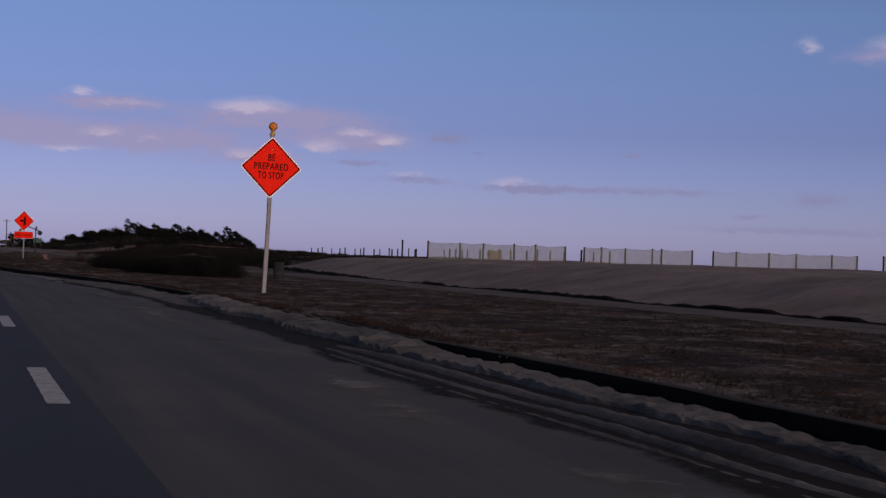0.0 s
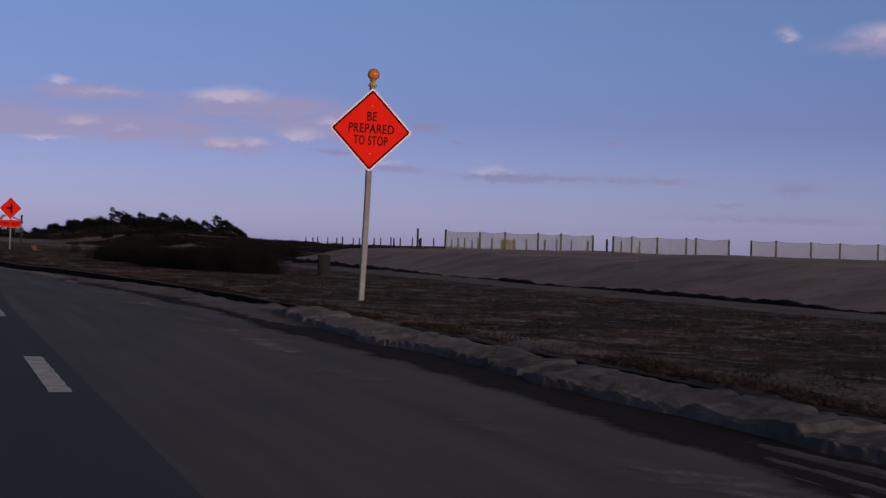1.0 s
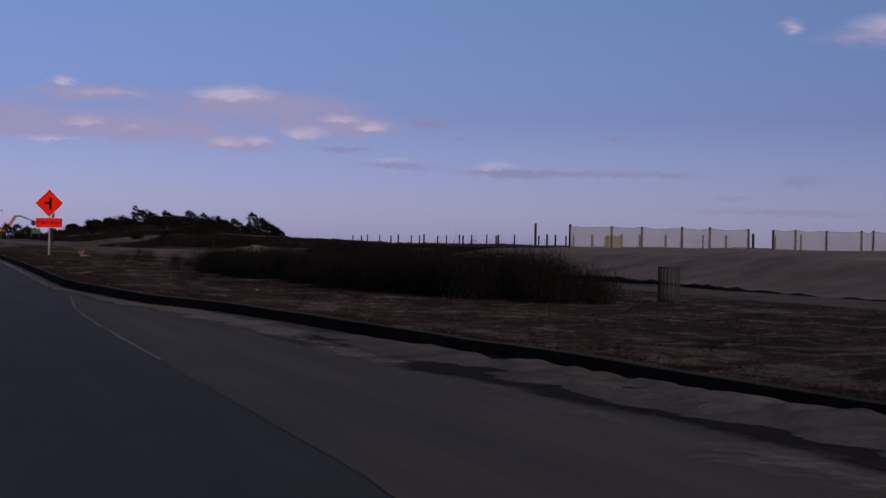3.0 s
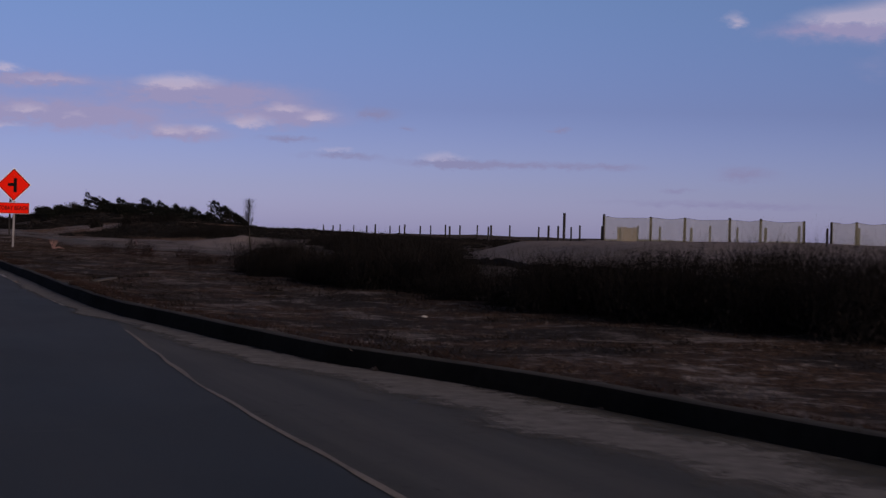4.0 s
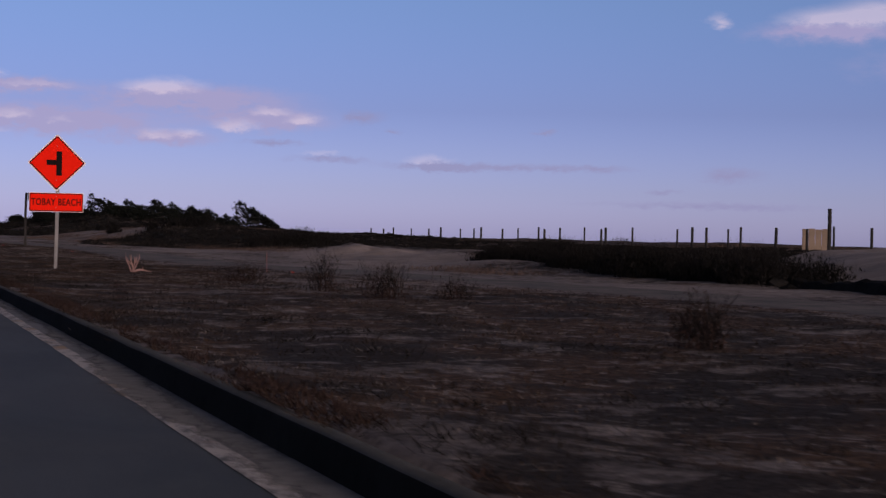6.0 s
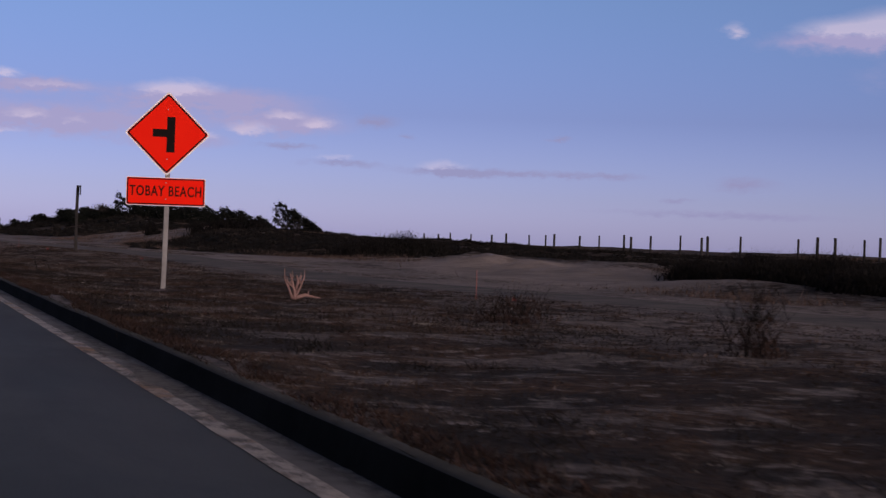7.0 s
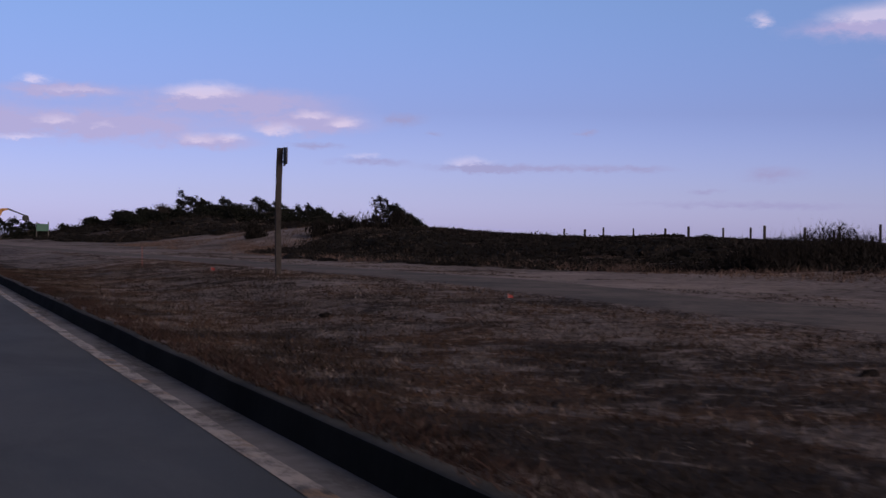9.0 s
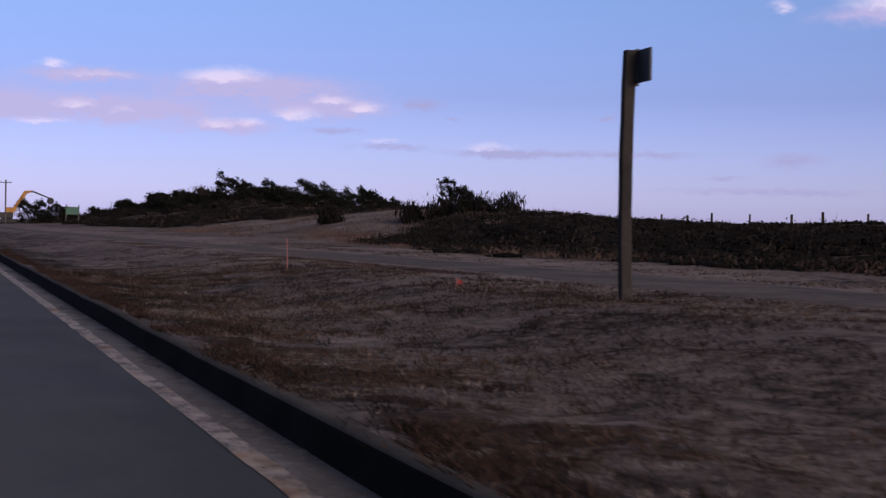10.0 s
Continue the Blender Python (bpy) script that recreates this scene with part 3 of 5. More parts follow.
def seam(name, pts, half, label, mat=None):
    """A sand-filled joint or crack in the roadway, as a thin wavering ribbon."""
    v, f = [], []
    for i, (x, y) in enumerate(pts):
        w = half * (1 + 0.6 * float(wave(x * 3, y, 0.7, 81)))
        ax, ay = pts[max(i - 1, 0)]
        bx, by = pts[min(i + 1, len(pts) - 1)]
        l = math.hypot(bx - ax, by - ay)
        nx, ny = (by - ay) / l, -(bx - ax) / l
        o = 0.015 * float(wave(x, y, 0.9, 82))
        v += [(x + nx * (o - w), y + ny * (o - w), 0.0035), (x + nx * (o + w), y + ny * (o + w), 0.0035)]
    for i in range(len(pts) - 1):
        f.append((2 * i, 2 * i + 1, 2 * i + 3, 2 * i + 2))
    tagged(new(name, mesh_of(name, v, f, mat or JOINT_SAND)), label, "road joint", kind="structure")


seam("joint", [(joint_x(y), y) for y in spread((14, 0.4), (37, 1))], 0.012, "sand-filled joint between the two lanes")
seam("joint", [(joint_x(y), y) for y in spread((37, 0.3), (56, 1))], 0.02, "joint between the two lanes filled with pale sand", SAND)
for y in (21.5, 34.0, 46.2):
    seam("crack", [(-3.0 + 0.3 * i, y + 0.04 * math.sin(i * 1.3)) for i in range(int((float(kerb_x(y)) + 3.0) / 0.3))], 0.008, "thin crack across the roadway")
for y in (118.0, 139.0, 151.0):
    seam("crack", [(-3.0 + 0.3 * i, y + 0.05 * math.sin(i * 0.9)) for i in range(16)], 0.006, "thin crack across the roadway")


def kerb_mesh():
    """A sloping-faced kerb along its line."""
    prof = [(0.0, -0.03), (0.012, 0.05), (0.036, 0.17), (0.046, 0.192), (0.064, 0.206), (0.15, 0.209), (0.172, 0.2), (0.18, -0.03)]
    ys = spread((-60, 1.0), (10, 0.5), (75, 1.0), (260, 5), (600, 1))
    verts, faces, n = [], [], len(prof)
    for y in ys:
        d = (float(kerb_x(y + 0.5)) - float(kerb_x(y - 0.5)))
        for px, pz in prof:
            verts.append((float(kerb_x(y)) + px * math.sqrt(1 + d * d) + 0.012 * float(wave(y, 0, 2.3, 21)), y, pz * float(np.interp(y, [-3, 2, 20, 30, 46, 58], [0.8, 0.64, 0.62, 0.66, 0.85, 1.0])) + 0.01 * float(wave(y, px * 3, 1.4, 22))))
    for i in range(len(ys) - 1):
        for j in range(n - 1):
            q = i * n + j
            faces.append((q, q + n, q + n + 1, q + 1))
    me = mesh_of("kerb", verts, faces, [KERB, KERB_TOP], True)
    # paler concrete on the top, the shade-dark colour on the face
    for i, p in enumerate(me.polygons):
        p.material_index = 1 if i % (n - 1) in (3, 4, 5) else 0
    return me


kerb = tagged(new("kerb", kerb_mesh()), "concrete kerb beside the grass verge, its face coloured dark for shade", "kerb", kind="structure")
gutter = ribbon("gutter_sand", lambda y: float(kerb_x(y)) - 0.13, 0.19, spread((54, 0.3), (200, 2), (420, 1)), 0.002, GRIT, 0.05, 5)
tagged(gutter, "pale grit washed along the kerb", "grit", kind="stuff")
ppath = strip("side_path", lambda y: float(path_x(y)) - 1.75 + 0.16 * float(wave(y, 1, 1.1, 95)) + 0.3 * float(wave(y, 2, 4.0, 96)) + 0.4 * float(step(140, 190, y)), lambda y: float(path_x(y)) + 1.75 + 0.2 * float(wave(y, 3, 1.3, 97)) + 0.35 * float(wave(y, 4, 5.0, 94)) - 0.4 * float(step(140, 190, y)), spread((-30, 0.5), (220, 2), (330, 20), (500, 1)), 0.0, PATH_ASPHALT, 11)
for vert in ppath.data.vertices:
    vert.co.z = float(path_z(vert.co.y)) + (-0.03 if vert.index % 11 in (0, 10) else 0.012)
tagged(ppath, "narrow grey asphalt path along the dunes", "path", kind="structure")


def drift(name, x0, x1, ys, height, mat, label, nx=14):
    """Sand lying on the road: a rough sheet that dips under the surface at its ragged edge."""
    xs = np.linspace(0, 1, nx)
    verts, faces = [], []
    for y in ys:
        a, b = x0(y), x1(y)
        for u in xs:
            verts.append((a + (b - a) * u, y, 0.0))
    v = np.array(verts)
    v[:, 2] = height(v[:, 0], v[:, 1])
    n, m = len(ys), nx
    i = (np.arange(n - 1)[:, None] * m + np.arange(m - 1)[None, :]).ravel()
    ob = new(name, mesh_of(name, v, np.stack([i, i + 1, i + m + 1, i + m], 1), mat))
    return tagged(ob, label, "sand", kind="stuff")


CRACKS = random.Random(8)
crack_y = [0.4]
while crack_y[-1] < 24:
    crack_y.append(crack_y[-1] + CRACKS.uniform(0.7, 2.6))


def crust_height(x, y):
    """A broken bank of crusted sand along the kerb: a flat top with chipped edges, cracks, and washed furrows before it."""
    u = kerb_x(y) - x + (0.035 * wave(x, y, 0.7, 35) + 0.012 * wave(x, y, 0.2, 36)) * step(-2, 2, y) + 0.04 * wave(x, y, 2.0, 30)
    along = 0 * x
    inner = 0.03 + 0.03 * wave(along, y, 0.8, 37) + 0.05 * step(1, -3, y)
    outer = 0.86 + 0.14 * wave(along, y, 2.2, 38) + 0.05 * wave(along, y, 0.7, 39) - 0.26 * step(3, -2, y)
    top = step(inner, inner + 0.07, u) * step(outer + 0.06, outer, u)
    h = top * (0.075 + 0.085 * step(-2, 2, y) + 0.015 * wave(along, y, 1.6, 40) + 0.02 * wave(x, y, 0.45, 41) + 0.016 * wave(x, y, 0.2, 42) + 0.014 * wave(x, y, 0.1, 45) - 0.05 * step(0.35, 0.85, u) * step(-3, 4, y))
    # cracks across the bank, each with one lip higher than the other
    for i, c in enumerate(crack_y):
        d = y - c - 0.25 * (u - 0.5) * math.sin(i * 2.7)
        h = h - 0.05 * np.exp(-(d / 0.06) ** 2) * top + 0.016 * math.sin(i * 1.9) * step(0.7, 0, np.abs(d)) * np.sign(d) * top
    # furrows washed along the lane before the bank
    w = step(4, -1, y)
    for at, half, high in ((1.06, 0.13, 0.085), (1.42, 0.1, 0.055), (1.68, 0.07, 0.035)):
        off = at + 0.05 * wave(along, y, 3.0, 43 + at)
        h = np.maximum(h, w * high * np.clip(1 - ((u - off) / half) ** 2, 0, 1) * (0.85 + 0.3 * wave(along, y, 1.1, 46)))
    # farther on the bank slumps into a low heap
    s = step(14, 19, y) * step(46, 34, y)
    heap = 0.09 * step(1.75, 0.4, u) * step(0.02, 0.2, u) * (0.75 + 0.5 * wave(x, y, 0.8, 47) + 0.35 * wave(x, y, 0.33, 48) + 0.3 * wave(along, y, 5.0, 49))
    h = h * step(22, 17, y) * (0.95 + 0.15 * wave(along, y, 4.0, 50)) + s * np.clip(heap, 0, 1)
    h = h * step(-24, -20, y)
    return -0.022 + 1.1 * h + np.where(h > 0.02, 0.008 * wave(x, y, 0.12, 34), 0)


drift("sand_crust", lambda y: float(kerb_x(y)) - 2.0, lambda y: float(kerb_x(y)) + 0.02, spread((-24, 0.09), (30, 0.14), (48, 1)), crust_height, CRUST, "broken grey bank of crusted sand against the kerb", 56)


def dust_cover(x, y):
    """How thickly sand lies on the road: a band that swings in to the kerb with the taper."""
    u = kerb_x(y) - x
    mid = np.interp(y, [-20, 20, 36, 40, 44, 47, 51, 56, 80, 95], [2.6, 2.4, 1.7, 1.2, 0.8, 0.55, 0.35, 0.22, 0.16, 0.1]) + 0.2 * wave(0 * x, y, 2.6, 41)
    wide = np.interp(y, [-20, 20, 36, 46, 52, 58, 80, 95, 200], [0.35, 0.35, 0.4, 0.85, 0.6, 0.34, 0.3, 0.24, 0.16])
    thick = np.interp(y, [-20, 30, 40, 46, 60, 92, 112, 200], [0.25, 0.3, 0.5, 1.0, 1.1, 0.85, 0.4, 0.3])
    return thick * (1 - np.abs(u - mid) / wide) + 0.32 * wave(x, y, 1.3, 42) + 0.2 * wave(x, y, 0.45, 44) - 0.12


def damp_shade_cover(x, y):
    """Damp dirt along the foot of the sand bank, run on under it to paint shade in its gaps."""
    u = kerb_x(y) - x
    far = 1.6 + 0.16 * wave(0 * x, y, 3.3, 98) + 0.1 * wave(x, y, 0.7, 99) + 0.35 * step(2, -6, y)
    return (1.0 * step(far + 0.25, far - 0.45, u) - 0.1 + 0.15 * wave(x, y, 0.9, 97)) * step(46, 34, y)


def thin_sheet(name, mat, cover, y1, z, label, category):
    ys, m = spread((-22, 0.2), (y1, 1)), 30
    u = np.linspace(0, 1, m)
    k = kerb_x(ys)
    left = np.maximum(k - 3.2, 1.2)
    gx = left[:, None] + (k + 0.02 - left)[:, None] * u[None, :]
    gy = np.repeat(ys[:, None], m, 1)
    i = (np.arange(len(ys) - 1)[:, None] * m + np.arange(m - 1)[None, :]).ravel()
    me = mesh_of(name, np.stack([gx.ravel(), gy.ravel(), np.full(gx.size, z)], 1), np.stack([i, i + 1, i + m + 1, i + m], 1), mat, True)
    me.attributes.new("cover", "FLOAT", "POINT").data.foreach_set("value", cover(gx, gy).ravel().astype(np.float32))
    tagged(new(name, me), label, category, kind="stuff")


# damp dirt before the bank; between its ridges the sheet is painted shade
thin_sheet("damp_and_shade", DAMP_SHADE, damp_shade_cover, 48.0, 0.002, "dark damp dirt along the foot of the sand bank, and painted shade in its gaps", "dirt")
thin_sheet("blown_sand", DUST, dust_cover, 200.0, 0.006, "pale sand blown thinly along the kerb", "sand")


def wrack_mesh():
    """A dark low ridge of washed-up debris along the foot of the sand."""
    ys = spread((-30, 0.35), (134, 1))
    v, f = [], []
    for y in ys:
        x = float(toe_x(y)) - 0.1 + 0.35 * float(wave(y, 1, 2.5, 51))
        h = 0.06 + 0.2 * float(step(58, 85, y)) + 0.07 * float(wave(y, 2, 2.7, 52)) + 0.06 * float(wave(y, 3, 0.5, 53))
        w = 0.35 + 0.2 * float(wave(y, 4, 1.1, 54))
        z = float(land(x, y))
        for dx, dz in ((-w, -0.1), (-w * 0.4, h * 0.8), (0.05, h), (w * 0.6, h * 0.5), (w, -0.05)):
            v.append((x + dx, y, z + dz))
    for i in range(len(ys) - 1):
        for j in range(4):
            q = i * 5 + j
            f.append((q, q + 1, q + 6, q + 5))
    return mesh_of("debris_ridge", v, f, WRACK)


tagged(new("debris_ridge", wrack_mesh()), "dark ridge of washed debris at the foot of the sand", "debris", kind="stuff")


# ---- road signs ----
def rounded_square(half, r, n=4):
    """A diamond with rounded corners in the xz plane, as a list of points."""
    pts, c = [], half / math.sqrt(2) - r
    for q in range(4):
        cx, cz = (c if q in (0, 3) else -c), (c if q in (0, 1) else -c)
        for i in range(n + 1):
            a = math.pi / 2 * (q + i / n)
            pts.append((cx + r * math.cos(a), cz + r * math.sin(a)))
    s = math.sqrt(0.5)
    return [((x - z) * s, (x + z) * s) for x, z in pts]


def rounded_rect(w, h, r, n=4):
    pts = []
    for q, (sx, sz) in enumerate(((1, 1), (-1, 1), (-1, -1), (1, -1))):
        for i in range(n + 1):
            a = math.pi / 2 * (q + i / n)
            pts.append((sx * (w / 2 - r) + r * math.cos(a), sz * (h / 2 - r) + r * math.sin(a)))
    return pts


def plate(outline, y0, y1, at=(0, 0)):
    """A plate with the outline in xz between two depths."""
    bm = bmesh.new()
    a = [bm.verts.new((x + at[0], y0, z + at[1])) for x, z in outline]
    b = [bm.verts.new((x + at[0], y1, z + at[1])) for x, z in outline]
    bm.faces.new(a), bm.faces.new(list(reversed(b)))
    for i in range(len(a)):
        j = (i + 1) % len(a)
        bm.faces.new((a[j], a[i], b[i], b[j]))
    bmesh.ops.recalc_face_normals(bm, faces=bm.faces[:])
    return bm


def ring(outer, inner, y0, y1, at=(0, 0)):
    """A flat frame between two outlines."""
    bm = bmesh.new()
    rows = [[bm.verts.new((x + at[0], y, z + at[1])) for x, z in o] for o, y in ((outer, y1), (outer, y0), (inner, y0), (inner, y1))]
    n = len(outer)
    for r in range(4):
        for i in range(n):
            j = (i + 1) % n
            bm.faces.new((rows[r][i], rows[r][j], rows[(r + 1) % 4][j], rows[(r + 1) % 4][i]))
    bmesh.ops.recalc_face_normals(bm, faces=bm.faces[:])
    return bm


def lettering(text, size, at, parent, width=None, material=None, gap=1.0):
    """One line of raised letters facing -y, centred at a place."""
    cu = bpy.data.curves.new("lettering", "FONT")
    cu.body, cu.size, cu.extrude, cu.align_x, cu.align_y, cu.offset = text, size, 0.0015, "CENTER", "CENTER", 0.004
    cu.space_character = gap
    ob = new("tmp_text", cu)
    bpy.context.view_layer.update()
    me = bpy.data.meshes.new_from_object(ob.evaluated_get(bpy.context.evaluated_depsgraph_get()))
    bpy.data.objects.remove(ob)
    bpy.data.curves.remove(cu)
    xs = [v.co.x for v in me.vertices]
    k = width / (max(xs) - min(xs)) if width else 1
    me.transform(Matrix.Translation(at) @ Matrix.Rotation(math.pi / 2, 4, "X") @ Matrix.Diagonal((k, 1, 1, 1)))
    bold = bmesh.new()
    for i in (-1, 0, 1):
        layer = me.copy()
        layer.transform(Matrix.Translation((0.002 * i, 0.0003 * i, 0)))
        bold.from_mesh(layer)
        bpy.data.meshes.remove(layer)
    bold.to_mesh(me)
    bold.free()
    me.materials.clear()
    me.materials.append(material or SIGN_BLACK)
    return part("lettering", me, None, parent)


def wood_post(name, w, d, z0, z1, mat, parent, at=(0, 0), bow=0.0, label=""):
    """A squared timber with worn edges, slightly bowed."""
    bm = bmesh.new()
    n = 9
    loops = []
    for i in range(n):
        z = z0 + (z1 - z0) * i / (n - 1)
        off = bow * math.sin(math.pi * i / (n - 1))
        e = 0.008
        ring_ = [(w / 2 - e, -d / 2), (w / 2, -d / 2 + e), (w / 2, d / 2 - e), (w / 2 - e, d / 2), (-w / 2 + e, d / 2), (-w / 2, d / 2 - e), (-w / 2, -d / 2 + e), (-w / 2 + e, -d / 2)]
        loops.append([bm.verts.new((x + at[0] + off + 0.003 * math.sin(i * 2.7 + x * 30), y + at[1], z)) for x, y in ring_])
    for a, b in zip(loops, loops[1:]):
        for j in range(8):
            bm.faces.new((a[j], a[(j + 1) % 8], b[(j + 1) % 8], b[j]))
    bm.faces.new(list(reversed(loops[0]))), bm.faces.new(loops[-1])
    return part(name, bm, mat, parent, label)


def bolt(parent, x, y, z):
    bm = bmesh.new()
    bmesh.ops.create_cone(bm, cap_ends=True, segments=6, radius1=0.014, radius2=0.012, depth=0.014, matrix=Matrix.Translation((x, y, z)) @ Matrix.Rotation(math.pi / 2, 4, "X"))
    return part("bolt", bm, METAL, parent)


def diamond(parent, zc, half):
    panel = part("diamond_panel", plate(rounded_square(half, 0.05), -0.012, 0.004, (0, zc)), SIGN_WHITE, parent, "diamond panel with a white edge")
    part("face", plate(rounded_square(half - 0.045, 0.045), -0.016, -0.011, (0, zc)), SIGN_ORANGE, panel, "fluorescent orange-red face")
    part("border", ring(rounded_square(half - 0.055, 0.04), rounded_square(half - 0.1, 0.035), -0.0185, -0.0155, (0, zc)), SIGN_BLACK, panel, "thin black border")
    return panel


gz = float(land(8.2, 23.6))
stop_sign = thing("road_sign", 8.22, 23.6, gz, "orange BE PREPARED TO STOP road sign on a weathered post", "road sign", turn=-3)
stop_sign.matrix_world = pose(8.22, 23.6, gz, 0, 1.4, -3)
wood_post("post", 0.11, 0.13, -0.3, 4.47, PALE_WOOD, stop_sign, (0, 0.075), 0.02, "pale weathered timber post")
dp = diamond(stop_sign, 3.55, 0.88)
for txt, z, w in (("BE", 0.27, 0.2), ("PREPARED", 0.02, 0.96), ("TO STOP", -0.23, 0.72)):
    lettering(txt, 0.27, (0, -0.0165, 3.55 + z), dp, w, SIGN_INK, 1.12)
for z in (3.05, 4.05):
    bolt(dp, 0, -0.02, z)


def beacon(parent, z):
    """An amber warning lamp on its yellow battery base."""
    bm = bmesh.new()
    bmesh.ops.create_cone(bm, cap_ends=True, segments=16, radius1=0.1, radius2=0.06, depth=0.07, matrix=Matrix.Translation((0, 0.07, z + 0.035)))
    bmesh.ops.create_cone(bm, cap_ends=True, segments=16, radius1=0.04, radius2=0.07, depth=0.06, matrix=Matrix.Translation((0, 0.07, z + 0.1)))
    base = part("beacon_base", bm, BRASS, parent, "yellow battery base")
    bm = bmesh.new()
    bmesh.ops.create_uvsphere(bm, u_segments=18, v_segments=10, radius=0.115, matrix=Matrix.Translation((0, 0.05, z + 0.24)) @ Matrix.Diagonal((1, 0.62, 1, 1)))
    part("lens", bm, AMBER, base, "round amber lens")
    bm = bmesh.new()
    a = [((0.122 * math.cos(2 * math.pi * i / 20)), (0.122 * math.sin(2 * math.pi * i / 20))) for i in range(20)]
    b = [(x * 0.86, z_ * 0.86) for x, z_ in a]
    part("lens_rim", ring(a, b, 0.035, 0.065, (0, z + 0.24)), RUBBER, base, "dark rim")


beacon(stop_sign, 4.47)

gz = float(land(5.48, 121.6))
beach_sign = thing("road_sign", 5.52, 121.9, gz, "orange side-road sign over a TOBAY BEACH plate on pale post", "road sign", turn=-13)
wood_post("post", 0.1, 0.1, -0.3, 4.05, PALE_WOOD, beach_sign, (0, 0.06), 0.025, "pale weathered timber post")
dp = diamond(beach_sign, 3.29, 0.9)
bm = box(0.17, 0.004, 0.75, (0.07, -0.018, 3.27 + 0.0), 0.0)
part("symbol_bar", bm, SIGN_BLACK, dp, "black through-road bar")
part("symbol_arm", box(0.3, 0.004, 0.165, (-0.16, -0.0175, 3.3), 0.0), SIGN_BLACK, dp, "black side-road arm")
pl = part("name_plate", plate(rounded_rect(1.66, 0.6, 0.04), -0.012, 0.004, (0.0, 2.06)), SIGN_WHITE, beach_sign, "rectangular plate with a white edge")
part("face", plate(rounded_rect(1.632, 0.572, 0.035), -0.016, -0.011, (0.0, 2.06)), SIGN_ORANGE, pl, "fluorescent orange-red face")
part("border", ring(rounded_rect(1.618, 0.558, 0.03), rounded_rect(1.568, 0.508, 0.025), -0.0185, -0.0155, (0.0, 2.06)), SIGN_BLACK, pl, "thin black border")
lettering("TOBAY BEACH", 0.3, (0.0, -0.0165, 2.06), pl, 1.5, SIGN_INK, 1.12)
for z in (2.75, 3.8):
    bolt(dp, 0, -0.02, z)
for z in (1.9, 2.25):
    bolt(pl, 0, -0.02, z)

# post with a small dark panel beside the path
gz = float(land(8.5, 162.3))
pp = thing("sign_post", 8.45, 162.3, gz, "tall weathered timber post with a small dark panel", "sign post", turn=-4)
wood_post("post", 0.135, 0.135, -0.3, 3.06, DARK_POST, pp, (0, 0), -0.03)
sp = part("side_panel", box(0.03, 0.5, 0.4, (0.1, -0.2, 2.86), 0.004), DARK_PANEL, pp, "dark weathered panel")
part("panel_frame", box(0.045, 0.05, 0.46, (0.12, 0.06, 2.86), 0.004), DARK_PANEL, sp)
for z in (2.73, 2.98):
    bm = bmesh.new()
    bmesh.ops.create_cone(bm, cap_ends=True, segments=6, radius1=0.016, radius2=0.014, depth=0.05, matrix=Matrix.Translation((0.1, 0.0, z)) @ Matrix.Rotation(math.pi / 2, 4, "Y"))
    part("bolt", bm, METAL, sp)


# ---- fences and bare posts ----
def pile(name, r, z0, z1, mat, parent=None, lean=(0, 0)):
    """A round timber pile with a slightly domed, worn head."""
    rows = [(z0, 1.0), (z0 + (z1 - z0) * 0.35, 1.0), (z0 + (z1 - z0) * 0.7, 0.97), (z1 - 0.03, 0.95), (z1, 0.75)]
    v, f = tube_mesh([[(lean[0] * (z - z0), lean[1] * (z - z0), z, r * k) for z, k in rows]], 9)
    return part(name, mesh_of(name, v, f, mat, True), None, parent)


FENCE_GROUPS = [[46.7, 49.9, 52.2, 55.3, 57.4, 60.4], [62.3, 64.0, 66.4, 69.1, 70.0, 73.1], [75.2, 77.5, 80.8, 83.5, 87.1, 89.6], [92.3, 95.0, 98.2]]


def fence_y(x):
    return 135.94 - 0.295 * (x - 46.45)


def net_panel(xa, xb, parent, x0, y0, z0):
    """A sagging net between two piles."""
    v, f, n, m = [], [], 9, 4
    for i in range(n):
        u = i / (n - 1)
        x = xa + (xb - xa) * u
        y = fence_y(x) - 0.1 + 0.06 * math.sin(math.pi * u)
        low = float(land(x, y)) + 0.02
        top = 3.05 - 0.42 * u * (1 - u) + 0.02 * math.sin(u * 9 + xa)
        for j in range(m):
            w = j / (m - 1)
            v.append((x - x0, y + 0.05 * math.sin(w * 3 + u * 7 + xa) * math.sin(math.pi * u) - y0, low + (top - low) * w - z0))
    for i in range(n - 1):
        for j in range(m - 1):
            q = i * m + j
            f.append((q, q + 1, q + m + 1, q + m))
    part("net", mesh_of("net", v, f, NET, True), None, parent, "translucent beige netting")
    top = [(v[i * m + m - 1][0], v[i * m + m - 1][1], v[i * m + m - 1][2], 0.012) for i in range(n)]
    tv, tf = tube_mesh([top], 4)
    part("top_rope", mesh_of("top_rope", tv, tf, TWIG), None, parent)


for g in FENCE_GROUPS:
    x0, y0 = g[0], fence_y(g[0])
    z0 = float(land(x0, y0))
    fence = thing("net_fence", x0, y0, z0, "beige netting sagging between dark timber piles on sand", "fence", "net fences on the sand")
    for i, x in enumerate(g):
        y = fence_y(x)
        p = pile("post", 0.1, -0.4, 3.12 - z0 + 0.06 * math.sin(x * 3), DARK_POST, fence, (0.012 * math.sin(x), 0))
        p.location = (x - x0, y - y0, 0)
    for xa, xb in zip(g, g[1:]):
        net_panel(xa, xb, fence, x0, y0, z0)

